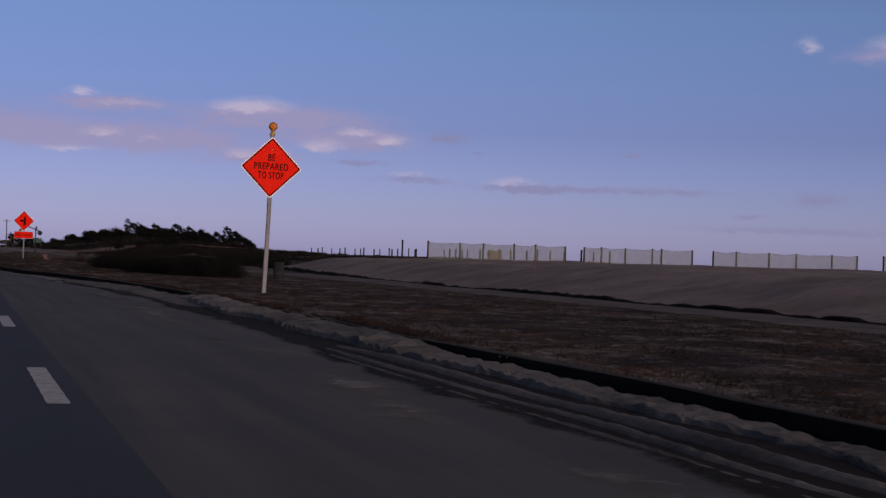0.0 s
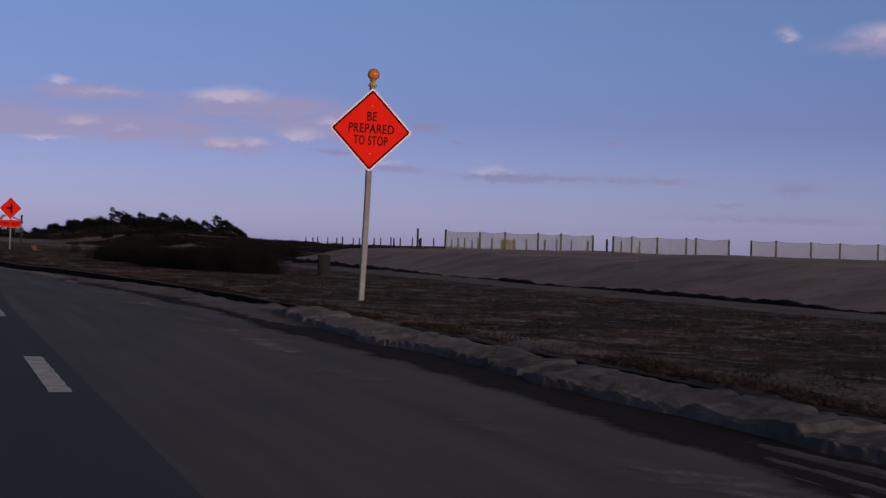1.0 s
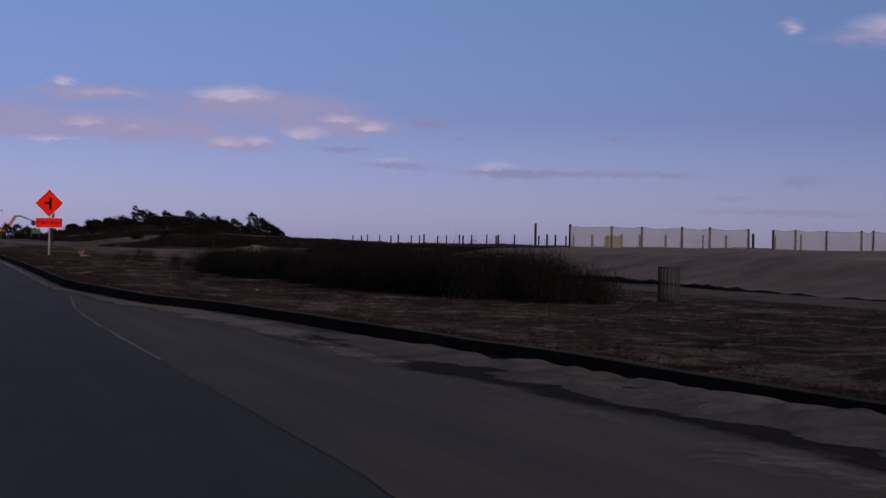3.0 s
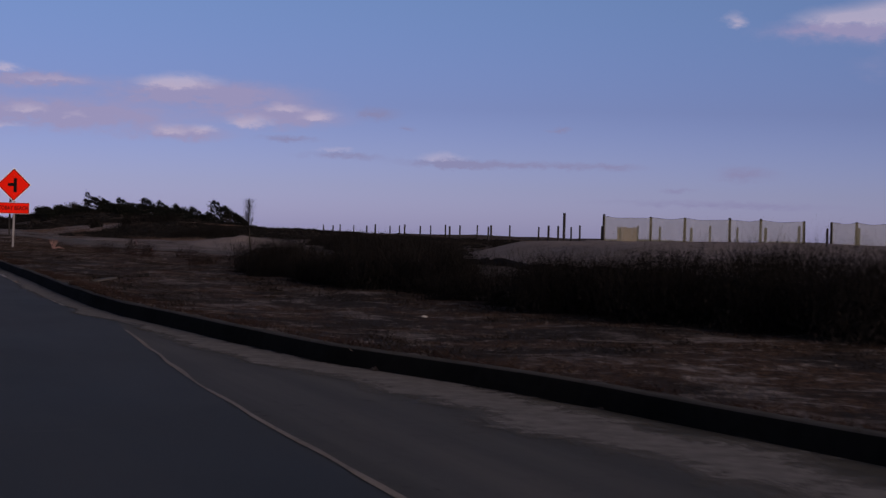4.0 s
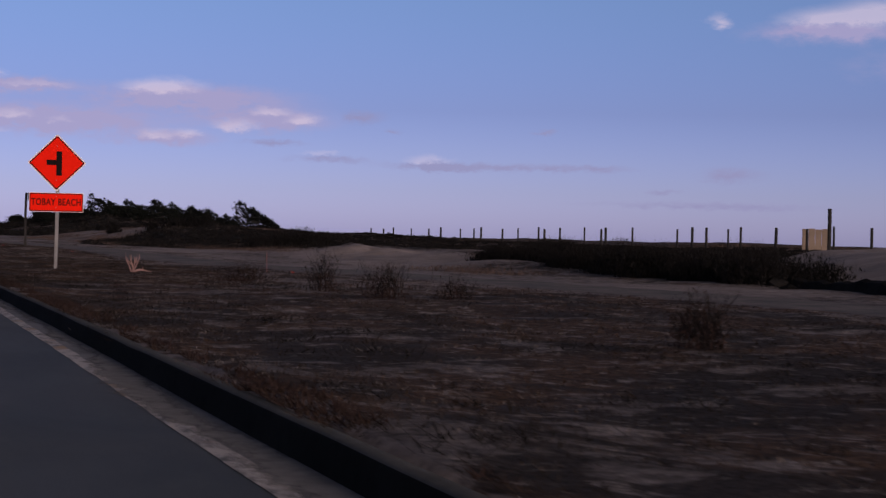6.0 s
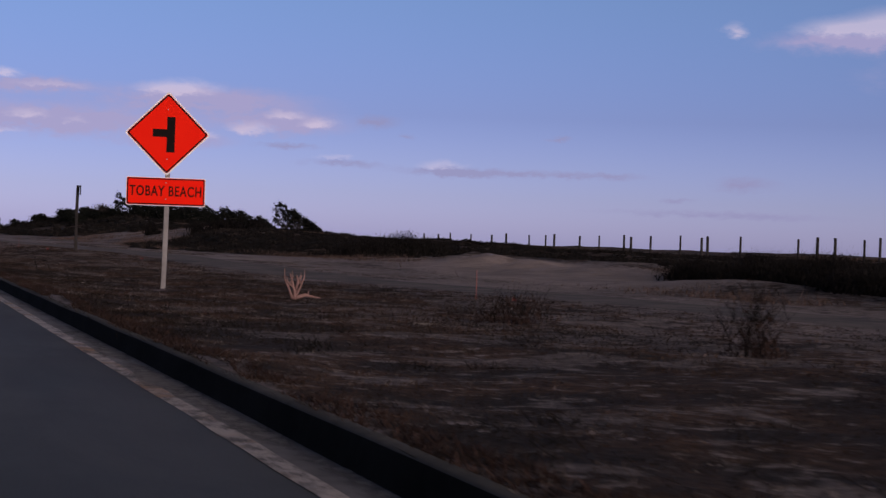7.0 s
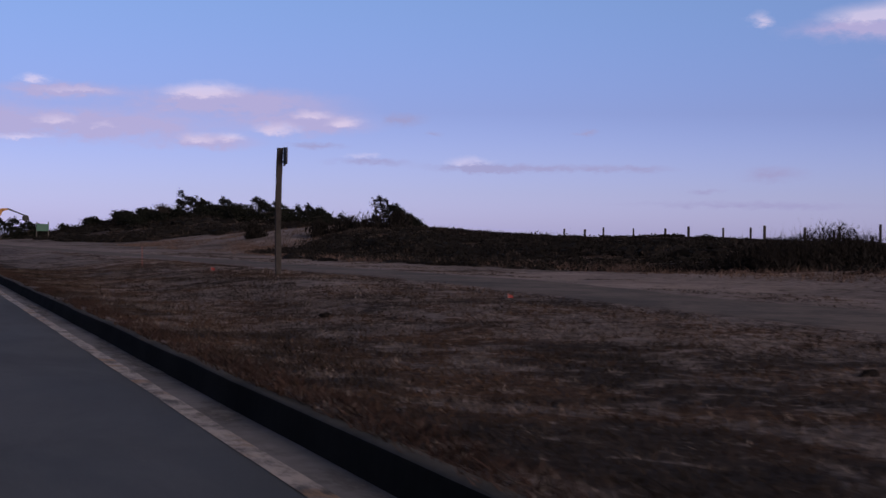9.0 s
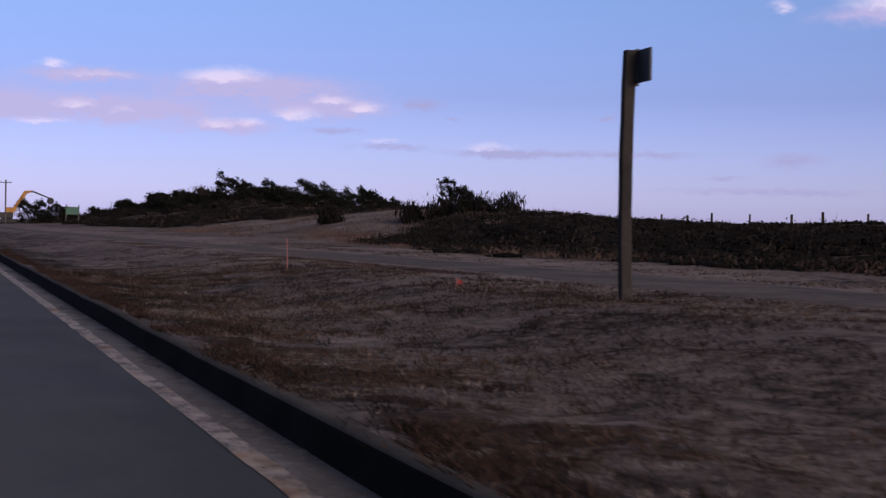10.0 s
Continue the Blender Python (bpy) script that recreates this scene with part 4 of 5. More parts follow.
tall = pile("timber_post", 0.1, -0.4, 3.2 - float(land(44.4, 137.5)), DARK_POST)
tall.location = (44.4, 137.5, float(land(44.4, 137.5)))
tagged(tall, "single tall dark timber post at the end of the sand", "post")
POSTS = [279, 274, 268.5, 262.5, 255.6, 250.5, 245.0, 239.8, 237.6, 232.1, 226.6, 221.7, 220.5, 215.8, 211.0, 206.9, 205.5, 200.9, 191.8, 189.3, 187.4, 183.1, 181.7, 176.6,
         171.8, 169.0, 164.1, 158.0, 155.5, 150.2, 146.0, 141.5, 137.0, 133.5]
for i, y in enumerate(POSTS):
    x = 66 + 0.25 * math.sin(i * 2.3)
    z = float(land(x, y))
    p = pile("timber_post", 0.105 + 0.02 * math.sin(i * 1.7), -0.5, 2.75 + 0.1 * math.sin(i * 4.1) - z, DARK_POST, None, (0.01 * math.sin(i * 5.0), 0))
    p.location = (x, y, z)
    tagged(p, "bare weathered timber pile standing in the dunes", "post", "row of bare piles in the dunes")

cr = thing("board_screen", 66.6, 172.0, float(land(66.6, 172)), "tan plywood screen between the bare piles", "screen", turn=-25)
for i in range(4):
    part("board", box(0.46, 0.03, 1.6 + 0.07 * math.sin(i * 2.2), (-0.72 + 0.48 * i, 0, 0.85), 0.005), TAN, cr)
for z in (0.4, 1.3):
    part("rail", box(1.9, 0.05, 0.09, (0, 0.045, z), 0.005), TAN, cr)


# ---- plants ----
def shoots(n, height, spread_, seed, r0=0.008, bend=0.3, twigs=3, base=0.0):
    """Lines of bare stems that rise from one root and fork."""
    r = random.Random(seed)
    lines = []
    for _ in range(n):
        a, lean = r.uniform(0, 6.28), r.uniform(0.05, 1.0) * spread_
        h = height * r.uniform(0.55, 1.0)
        root, turn = base * math.sqrt(r.random()), r.uniform(0, 6.28)
        bx, by = root * math.cos(turn) + 0.2 * spread_ * r.uniform(-1, 1), root * math.sin(turn) + 0.2 * spread_ * r.uniform(-1, 1)
        h *= 1 - 0.35 * (root / base) ** 2 if base else 1
        pts = []
        for i in range(5):
            u = i / 4
            pts.append((bx + math.cos(a) * lean * u ** (1 + bend) + r.uniform(-0.02, 0.02), by + math.sin(a) * lean * u ** (1 + bend) + r.uniform(-0.02, 0.02), h * u, r0 * (1 - 0.75 * u)))
        lines.append(pts)
        for _ in range(twigs):
            i = r.randint(1, 3)
            x, y, z, q = pts[i]
            b, l = r.uniform(0, 6.28), h * r.uniform(0.15, 0.35)
            lines.append([(x, y, z, q * 0.7), (x + math.cos(b) * l * 0.4, y + math.sin(b) * l * 0.4, z + l * 0.5, q * 0.5), (x + math.cos(b) * l * 0.7, y + math.sin(b) * l * 0.7, z + l, q * 0.25)])
    return lines


def bush(x, y, height, width, seed, label, leaves=1500, group="", mat=None, stems=34, size=0.022):
    """A scrubby bush: spreading forked stems and several lobes of small dry leaves, dense inside and thinning out to bare twig ends."""
    z = float(land(x, y))
    ob = thing("bush", x, y, z, label, "bush", group)
    r = random.Random(seed)
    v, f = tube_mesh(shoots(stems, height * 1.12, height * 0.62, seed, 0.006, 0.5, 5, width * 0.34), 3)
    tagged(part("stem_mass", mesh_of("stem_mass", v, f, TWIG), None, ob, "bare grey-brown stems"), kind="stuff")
    if leaves:
        lobes = []
        for i in range(9):
            a, d = r.uniform(0, 6.28), width * 0.36 * math.sqrt(r.random())
            tall_ = height * r.uniform(0.6, 1.08) * (1 - 0.45 * (d / (width * 0.5)) ** 2)
            lobes.append((d * math.cos(a), d * math.sin(a), tall_, width * r.uniform(0.12, 0.22)))
        pick = rng.integers(0, 9, leaves)
        L = np.array(lobes)[pick]
        u = rng.random(leaves) ** 1.35
        q = np.clip(rng.normal(size=(leaves, 2)), -1.9, 1.9) * (L[:, 3] * (0.85 + 0.35 * u - 0.5 * u ** 3))[:, None]
        c = np.stack([L[:, 0] + q[:, 0], L[:, 1] + q[:, 1], L[:, 2] * (u * 0.98 + 0.02)], 1)
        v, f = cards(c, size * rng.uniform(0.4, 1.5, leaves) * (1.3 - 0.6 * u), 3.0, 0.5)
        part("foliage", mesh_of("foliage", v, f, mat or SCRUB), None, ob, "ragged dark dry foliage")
        # fine shoots fanning out past the leaves
        m = leaves // 5
        L = np.array(lobes)[rng.integers(0, 9, m)]
        roots = np.stack([L[:, 0] + rng.normal(size=m) * L[:, 3], L[:, 1] + rng.normal(size=m) * L[:, 3], L[:, 2] * rng.uniform(0.2, 0.8, m)], 1)
        v, f = blades(roots, height * rng.uniform(0.15, 0.6, m), rng.uniform(0.004, 0.009, m), 0.42)
        tagged(part("shoot_mass", mesh_of("shoot_mass", v, f, TWIG), None, ob, "thin dead shoots"), kind="stuff")
    return ob


for i, (x, y, h, w) in enumerate([(26.0, 248, 1.5, 1.7), (28.5, 237, 1.6, 1.9), (30.2, 236, 1.8, 2.4), (31.6, 234, 1.7, 2.2), (33.0, 233, 1.6, 2.4)]):
    bush(x, y, h, w, 240 + i, "dark bush on a bare sandy slope", 900, "bushes on the sandy slope", None, 30, 0.07)
r = random.Random(17)
belt = [(float(np.interp(y, [111, 118, 124, 132, 139], [24.2, 24.1, 24.6, 25.6, 27.0])) + back * 2.1 + r.uniform(-0.3, 0.3), y + r.uniform(-0.6, 0.6), r.uniform(0.8, 1.25), r.uniform(2.0, 2.6))
        for back in (0, 1) for y in np.arange(111.5, 138.0, 2.9)]
for i, (x, y, h, w) in enumerate(belt):
    bush(x, y, h, w, 260 + i, "dense near-black low shrub between the path and the dune", 4200, "dense dark shrubs beside the path", None, 40, 0.024)
for i, (x, y, h, w) in enumerate([(23.3, 163.0, 1.15, 2.2), (24.7, 163.8, 1.25, 2.4), (26.1, 164.4, 1.1, 2.2), (22.2, 162.8, 0.9, 1.8)]):
    bush(x, y, h, w, 290 + i, "dense near-black shrub at the edge of the dune scrub", 4600, "dense shrubs at the scrub edge", None, 50, 0.03)
DARK_BUSH = "dark scrubby bush with bare twigs on the grass verge"
for i, (x, y, h, w) in enumerate([(9.2, 77.4, 1.12, 1.9), (8.6, 76.0, 0.95, 1.6), (8.7, 71.9, 0.8, 1.5), (9.5, 70.6, 1.15, 1.9), (8.5, 69.7, 0.78, 1.5),
                                  (8.9, 68.1, 1.0, 2.2), (10.0, 67.2, 0.9, 1.8), (8.5, 66.4, 0.82, 1.7), (9.1, 65.0, 0.98, 1.9), (9.5, 60.0, 0.98, 2.0), (9.0, 58.4, 0.92, 1.8), (10.6, 58.6, 1.0, 2.2),
                                  (9.7, 56.4, 1.05, 2.2), (11.3, 56.2, 1.2, 2.6), (10.0, 54.3, 1.0, 2.2), (11.7, 54.2, 1.15, 2.4), (10.4, 52.3, 1.1, 2.2), (11.4, 50.6, 1.0, 2.0)]):
    bush(x, y, h, w, 100 + i, DARK_BUSH, 9000, "row of scrubby bushes on the verge", None, 90, 0.011)
for i, (x, y, h, w) in enumerate([(8.6, 79.2, 0.95, 1.5), (8.9, 74.0, 0.55, 1.0), (8.8, 63.2, 0.65, 1.4), (9.3, 61.6, 0.7, 1.5)]):
    bush(x, y, h, w, 140 + i, "thin half-bare bush between denser ones on the verge", 2600, "thin bushes in the verge row", None, 90, 0.009)
for i, (x, y, h, w, n) in enumerate([(8.9, 99.5, 0.75, 1.1, 700), (8.5, 87.0, 0.8, 0.6, 260), (8.9, 110.6, 0.6, 1.3, 800), (9.0, 103.9, 0.95, 0.8, 420), (9.3, 88.6, 0.45, 0.8, 300), (10.4, 99.6, 0.5, 0.8, 260)]):
    bush(x, y, h, w, 200 + i, "small half-bare shrub in dead grass", n, "small half-bare shrubs on the verge", REDTWIG, 26, 0.012)


def sapling(x, y, height, seed):
    """A slim young tree with a feathery top of thin upright twigs."""
    z = float(land(x, y))
    ob = thing("sapling", x, y, z, "slim leafless young tree with a feathery twiggy top", "tree")
    r = random.Random(seed)
    trunk = [(0.06, 0.0, -0.1, 0.03), (0.05, 0.0, height * 0.35, 0.024), (0.0, 0.02, height * 0.65, 0.017), (-0.03, 0.0, height, 0.004)]
    v, f = tube_mesh([trunk], 6)
    part("trunk", mesh_of("trunk", v, f, BARK, True), None, ob)
    lines = []
    for i in range(70):
        u = r.uniform(0.5, 0.97)
        a, l = r.uniform(0, 6.28), 0.32 * (1.15 - u) + 0.1
        px, pz = 0.02 - 0.05 * u, height * u
        w = 0.16 * math.sin(math.pi * min(1, (u - 0.42) * 1.75))
        lines.append([(px, 0, pz, 0.006), (px + math.cos(a) * w * 0.7, math.sin(a) * w * 0.7, pz + l * 0.5, 0.004), (px + math.cos(a) * w, math.sin(a) * w, pz + l, 0.002)])
    for a, h in ((2.6, 0.5), (2.9, 0.8), (0.4, 0.45)):
        lines.append([(0.02, 0, height * h * 0.7, 0.007), (0.02 + math.cos(a) * 0.25, math.sin(a) * 0.25, height * h * 0.85, 0.004), (0.02 + math.cos(a) * 0.33, math.sin(a) * 0.33, height * h, 0.002)])
    v, f = tube_mesh(lines, 3)
    tagged(part("twig_mass", mesh_of("twig_mass", v, f, TWIG), None, ob), kind="stuff")
    c = np.stack([rng.normal(-0.02, 0.085, 800), rng.normal(0, 0.085, 800), height * rng.uniform(0.66, 1.02, 800)], 1)
    v, f = cards(c, rng.uniform(0.006, 0.014, 800), 2.0, 0.7)
    tagged(part("leaf_mass", mesh_of("leaf_mass", v, f, TWIG), None, ob, "shrivelled brown leaves"), kind="stuff")


sapling(9.45, 83.3, 2.1, 5)


def pine(x, y, top, width, seed):
    """A wind-cut pine: its crown peaks to windward and trails away low downwind, with ragged needle tufts."""
    z = float(land(x, y)) - 0.1
    h = max(top - z, 1.6)
    ob = thing("pine_tree", x, y, z, "dark wind-bent pine on the dune ridge", "tree", "pines on the dune ridge")
    r = random.Random(seed)

    def roof(u):
        return h * (0.8 + 0.2 * min(u / 0.1, 1)) * (1 - 0.82 * max(u - 0.1, 0) ** 1.1) + 0.07 * h * math.sin(u * 19 + seed) * (1 - u)

    bend = [(width * 0.3 * (1 - u) ** 2, 0.05 * h * math.sin(u * 3), h * u * 0.9) for u in (0, 0.25, 0.5, 0.75, 1.0)]
    lines = [[(*p, 0.14 * (1 - 0.85 * i / 4)) for i, p in enumerate(bend)]]
    tufts_ = []
    many = int(46 * max(1, width / 4))
    for i in range(many):
        u = (i + r.random()) / many
        deep = r.random() ** 1.6
        e = (width * u, width * 0.32 * r.uniform(-1, 1) * (1 - 0.4 * u), roof(u) * (1 - 0.82 * deep) - 0.12)
        p = bend[min(int(e[2] / h * 4), 4)]
        if i % 2 == 0:
            lines.append([(*p, 0.05), ((p[0] + e[0]) / 2, (p[1] + e[1]) / 2, p[2] + (e[2] - p[2]) * 0.6, 0.03), (*e, 0.012)])
        tufts_.append((e, r.uniform(0.16, 0.42), 0.45))
    for i in range(13):
        u = (i + r.random()) / 13
        tufts_.append(((width * u, width * 0.2 * r.uniform(-1, 1), roof(u) + r.uniform(-0.05, 0.12)), r.uniform(0.08, 0.17), r.uniform(0.8, 1.7)))
    v, f = tube_mesh(lines, 5)
    part("trunk", mesh_of("trunk", v, f, BARK, True), None, ob, "dark forked trunk and limbs")
    c = []
    for e, wide, tall_ in tufts_:
        q = rng.normal(size=(int(20 + 60 * wide), 3)) * np.array([wide, wide, wide * tall_])
        q[:, 2] -= 0.25 * q[:, 0]
        c.append(np.array(e) + q)
    c = np.concatenate(c)
    c[:, 2] = np.maximum(c[:, 2], 0.05)
    v, f = cards(c, rng.uniform(0.05, 0.15, len(c)), 1.9)
    part("crown", mesh_of("crown", v, f, PINE), None, ob, "ragged dark needle tufts")


for i, (x, y, top, w) in enumerate([(38.8, 366, 8.3, 5.0), (41.6, 366, 7.5, 4.6), (45.4, 365, 7.4, 4.2), (48.2, 366, 6.6, 4.0), (50.3, 365, 7.7, 4.4), (53.2, 364, 7.1, 4.6), (56.6, 364, 6.2, 4.6),
                                    (60.2, 363, 6.0, 4.2), (63.4, 362, 5.1, 3.6), (36.6, 368, 5.4, 3.4), (33.4, 370, 4.2, 3.2), (29.6, 366, 4.9, 2.4), (31.2, 369, 3.9, 3.0), (25.2, 368, 3.7, 1.6),
                                    (26.4, 372, 3.0, 3.0), (22.0, 372, 2.9, 3.2), (18.0, 372, 3.1, 3.0), (14.0, 368, 3.9, 4.2), (11.6, 364, 3.9, 4.6), (16.4, 366, 3.3, 3.6), (53.4, 308, 6.3, 6.4), (55.4, 309, 5.2, 5.0)]):
    pine(x, y, top, w, 300 + i)
r = random.Random(12)
for i in range(26):
    x = r.uniform(28, 64)
    y = 362 + r.uniform(-22, 8)
    ridge = float(np.interp(x, [28, 32, 36, 39, 42, 46, 50, 54, 58, 62, 66], [3.6, 3.8, 5.0, 7.0, 7.0, 6.9, 6.6, 6.5, 5.7, 5.2, 4.0]))
    pine(x, y, ridge - r.uniform(0.3, 1.6), r.uniform(3.2, 5.0), 400 + i)
bush(35.6, 358, 2.6, 4.6, 290, "leafless pale grey bush among the pines", 900, "", GREY_SCRUB, 70, 0.06)


def scrub_field():
    """The low scrub that covers the dunes, too dense to count."""
    n = 105000
    x, y = rng.uniform(15, 82, n), rng.uniform(104, 400, n)
    edge = scrub_edge(y) + 1.6 * wave(x, y, 7, 61)
    dense = (0.62 + 0.5 * wave(x, y, 9, 62)) * np.where((y > 132) & (y < 165) & (x < 40), 0.9, 1.0)
    near = step(330, 150, y) * 0.75 + 0.25
    keep = (x > edge) & (rng.random(n) < dense * near * np.where(x > 60, 0.35, 1.0))
    keep &= ~((y < 143) & (x > np.minimum(toe_x(y) - 0.5, 26.0))) & ~((np.abs(x - 24.0) < 5.5) & (np.abs(y - 146.5) < 9))
    x, y = x[keep][:8500], y[keep][:8500]
    s = rng.uniform(0.6, 1.3, len(x)) * (1 + 0.3 * wave(x, y, 12, 63) + 0.4 * wave(x, y, 4.5, 66)) * np.where(y > 300, 1.35, 1.0) * np.clip((x - np.interp(y, [104, 146, 400], [20, 22, 10])) / 6, 0.55, 1)
    s *= np.where((x > 40) & (y < 300), 0.62, 1.0) * np.interp(y, [104, 125, 140, 165, 200, 225, 300, 310], [1.0, 0.9, 0.75, 0.6, 0.6, 0.65, 0.65, 0.9]) * np.where((x > 27) & (y < 250), np.interp(y, [140, 175, 195], [0.8, 0.72, 0.75]), 1.0) * np.where((x < 27) & (y > 184) & (y < 222), 1.4, 1.0) * np.where((x > 42) & (y > 270) & (y < 345), 0.7, 1.0)
    per = 60
    a, rr = rng.uniform(0, 2 * np.pi, (len(x), per)), np.sqrt(rng.random((len(x), per)))
    zz = rng.random((len(x), per)) ** 1.15 * (1 - 0.55 * rr ** 2)
    gx, gy = x[:, None] + np.cos(a) * rr * s[:, None] * 1.3, y[:, None] + np.sin(a) * rr * s[:, None] * 1.3
    c = np.stack([gx, gy, land(x, y)[:, None] + zz * s[:, None] * 0.64], 2).reshape(-1, 3)
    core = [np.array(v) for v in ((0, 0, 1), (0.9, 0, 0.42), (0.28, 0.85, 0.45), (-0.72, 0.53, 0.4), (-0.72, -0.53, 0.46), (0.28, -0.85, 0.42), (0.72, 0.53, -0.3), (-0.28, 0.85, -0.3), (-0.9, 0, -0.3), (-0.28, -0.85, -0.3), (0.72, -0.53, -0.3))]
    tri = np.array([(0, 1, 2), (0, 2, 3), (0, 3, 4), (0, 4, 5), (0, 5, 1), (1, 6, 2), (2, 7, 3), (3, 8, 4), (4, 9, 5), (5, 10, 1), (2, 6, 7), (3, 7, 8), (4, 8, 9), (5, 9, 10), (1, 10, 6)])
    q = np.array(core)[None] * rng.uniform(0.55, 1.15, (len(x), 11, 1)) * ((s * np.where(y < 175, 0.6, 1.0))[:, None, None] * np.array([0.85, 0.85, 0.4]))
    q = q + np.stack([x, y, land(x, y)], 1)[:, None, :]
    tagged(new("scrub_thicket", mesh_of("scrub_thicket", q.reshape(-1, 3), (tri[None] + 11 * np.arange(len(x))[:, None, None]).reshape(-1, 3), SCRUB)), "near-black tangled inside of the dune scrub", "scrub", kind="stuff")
    size = 0.72 * np.repeat(np.interp(y, [104, 150, 200, 260, 400], [0.055, 0.06, 0.075, 0.12, 0.15]), per) * rng.uniform(0.5, 1.4, len(c))
    pale = np.repeat(((wave(x, y, 6, 64) + 0.5 * wave(x, y, 2.5, 65) > 0.75) & (y < 300)) | (rng.random(len(x)) < 0.05), per)
    v, f = cards(c[~pale], size[~pale], 1.0, 0.0)
    tagged(new("scrub", mesh_of("scrub", v, f, SCRUB)), "dense dark winter scrub covering the dunes", "scrub", kind="stuff")
    v, f = cards(c[pale], size[pale] * 0.7, 2.0, 0.6)
    tagged(new("bare_scrub", mesh_of("bare_scrub", v, f, GREY_SCRUB)), "leafless grey-brown scrub between darker bushes", "scrub", kind="stuff")
    # bare twigs that stick out of it
    m = rng.choice(len(x), min(900, len(x)), replace=False)
    roots = np.repeat(np.stack([x[m], y[m], land(x[m], y[m]) + 0.3 * s[m]], 1), 4, 0) + rng.normal(size=(len(m) * 4, 3)) * [0.3, 0.3, 0]
    v, f = blades(roots, rng.uniform(0.3, 0.75, len(roots)) * np.repeat(s[m], 4), np.full(len(roots), 0.022), 0.3)
    tagged(new("scrub_twigs", mesh_of("scrub_twigs", v, f, TWIG)), "bare twigs standing out of the scrub", "twigs", kind="stuff")


scrub_field()


def grass():
    """Short dead grass on the verge, thicker along the kerb and in patches."""
    def lay(n, x0, x1, y0, y1, h, w, cut, name, mat, label, power=1.0):
        y = rng.uniform(y0, y1, n)
        k = kerb_x(y) + 0.13
        x = k + x0 + (x1 - x0) * rng.random(n) ** power
        keep = (wave(x, y, 1.7, 71) * 0.6 + wave(x, y, 0.6, 72) * 0.5 > cut) & (np.abs(x - path_x(y)) > 1.6) & (sandy(x, y) + 0.2 * wave(x, y, 0.8, 73) < 0.6)
        x, y = x[keep], y[keep]
        roots = np.stack([x, y, land(x, y) - 0.01], 1)
        v, f = blades(roots, rng.uniform(0.4, 1.1, len(x)) * h, rng.uniform(0.6, 1.3, len(x)) * w, 0.9)
        tagged(new(name, mesh_of(name, v, f, mat)), label, "grass", kind="stuff")
    lay(300000, 0.0, 5.5, -14, 178, 0.045, 0.013, -0.55, "grass", STRAW, "short dead brown grass on the verge", 1.6)
    lay(170000, 4.5, 13.0, -14, 215, 0.05, 0.026, -0.35, "verge_grass", STRAW, "patchy dead brown grass", 1.0)
    lay(110000, 0.1, 7.5, 108, 182, 0.065, 0.017, -0.6, "tufted_grass", STRAW, "tufted dead grass on bare soil", 1.3)
    lay(44000, -0.03, 0.4, 0, 200, 0.09, 0.016, -0.3, "kerb_grass", REDTWIG, "dead grass hanging over the kerb", 1.0)
    n = 14000
    y = rng.uniform(120, 260, n)
    x = np.interp(y, [120, 150, 175, 190, 208, 225, 260], [20.5, 22, 19.5, 17.6, 18.4, 22, 26]) + rng.normal(-0.3, 0.8, n)
    bare = sandy(x, y) > 0.6
    x, y = x[~bare], y[~bare]
    n = len(x)
    roots = np.stack([x, y, land(x, y)], 1)
    v, f = blades(roots, rng.uniform(0.05, 0.2, n) * (1 + 0.7 * wave(x, y, 3, 91)), rng.uniform(0.015, 0.04, n), 0.7)
    tagged(new("beach_grass", mesh_of("beach_grass", v, f, RUST_STRAW)), "rusty beach grass along the scrub", "grass", kind="stuff")
    n = 16000
    x, y = rng.uniform(18, 40, n), rng.uniform(222, 284, n)
    thin = (wave(x, y, 5, 92) + 0.6 * wave(x, y, 1.8, 93) > -0.1) & (x > path_x(y) + 2.5)
    x, y = x[thin], y[thin]
    v, f = blades(np.stack([x, y, land(x, y)], 1), rng.uniform(0.08, 0.3, len(x)), rng.uniform(0.02, 0.05, len(x)), 0.6)
    tagged(new("slope_grass", mesh_of("slope_grass", v, f, RUST_STRAW)), "sparse rusty grass on the sandy slope", "grass", kind="stuff")


grass()


def tufts():
    """Bleached tufts and dark weeds dotted over the verge."""
    for name, mat, n, h, seed, label in (("pale_tuft", PALE_STRAW, 1600, 0.03, 5, "bleached tufts of dead grass"), ("dark_weed", TWIG, 1500, 0.11, 6, "low dark dead weeds")):
        y = rng.uniform(-15, 195, n)
        x = kerb_x(y) + 0.25 + 11 * rng.random(n) ** 1.5
        keep = (np.abs(x - path_x(y)) > 1.8) & (wave(x, y, 4, seed) > -0.2)
        x, y = np.repeat(x[keep], 22), np.repeat(y[keep], 22)
        x, y = x + rng.normal(0, 0.12, len(x)), y + rng.normal(0, 0.16, len(y))
        roots = np.stack([x, y, land(x, y) - 0.005], 1)
        v, f = blades(roots, rng.uniform(0.4, 1.2, len(x)) * h, rng.uniform(0.006, 0.016, len(x)), 1.1)
        tagged(new(name, mesh_of(name, v, f, mat)), label, "grass", kind="stuff")


tufts()


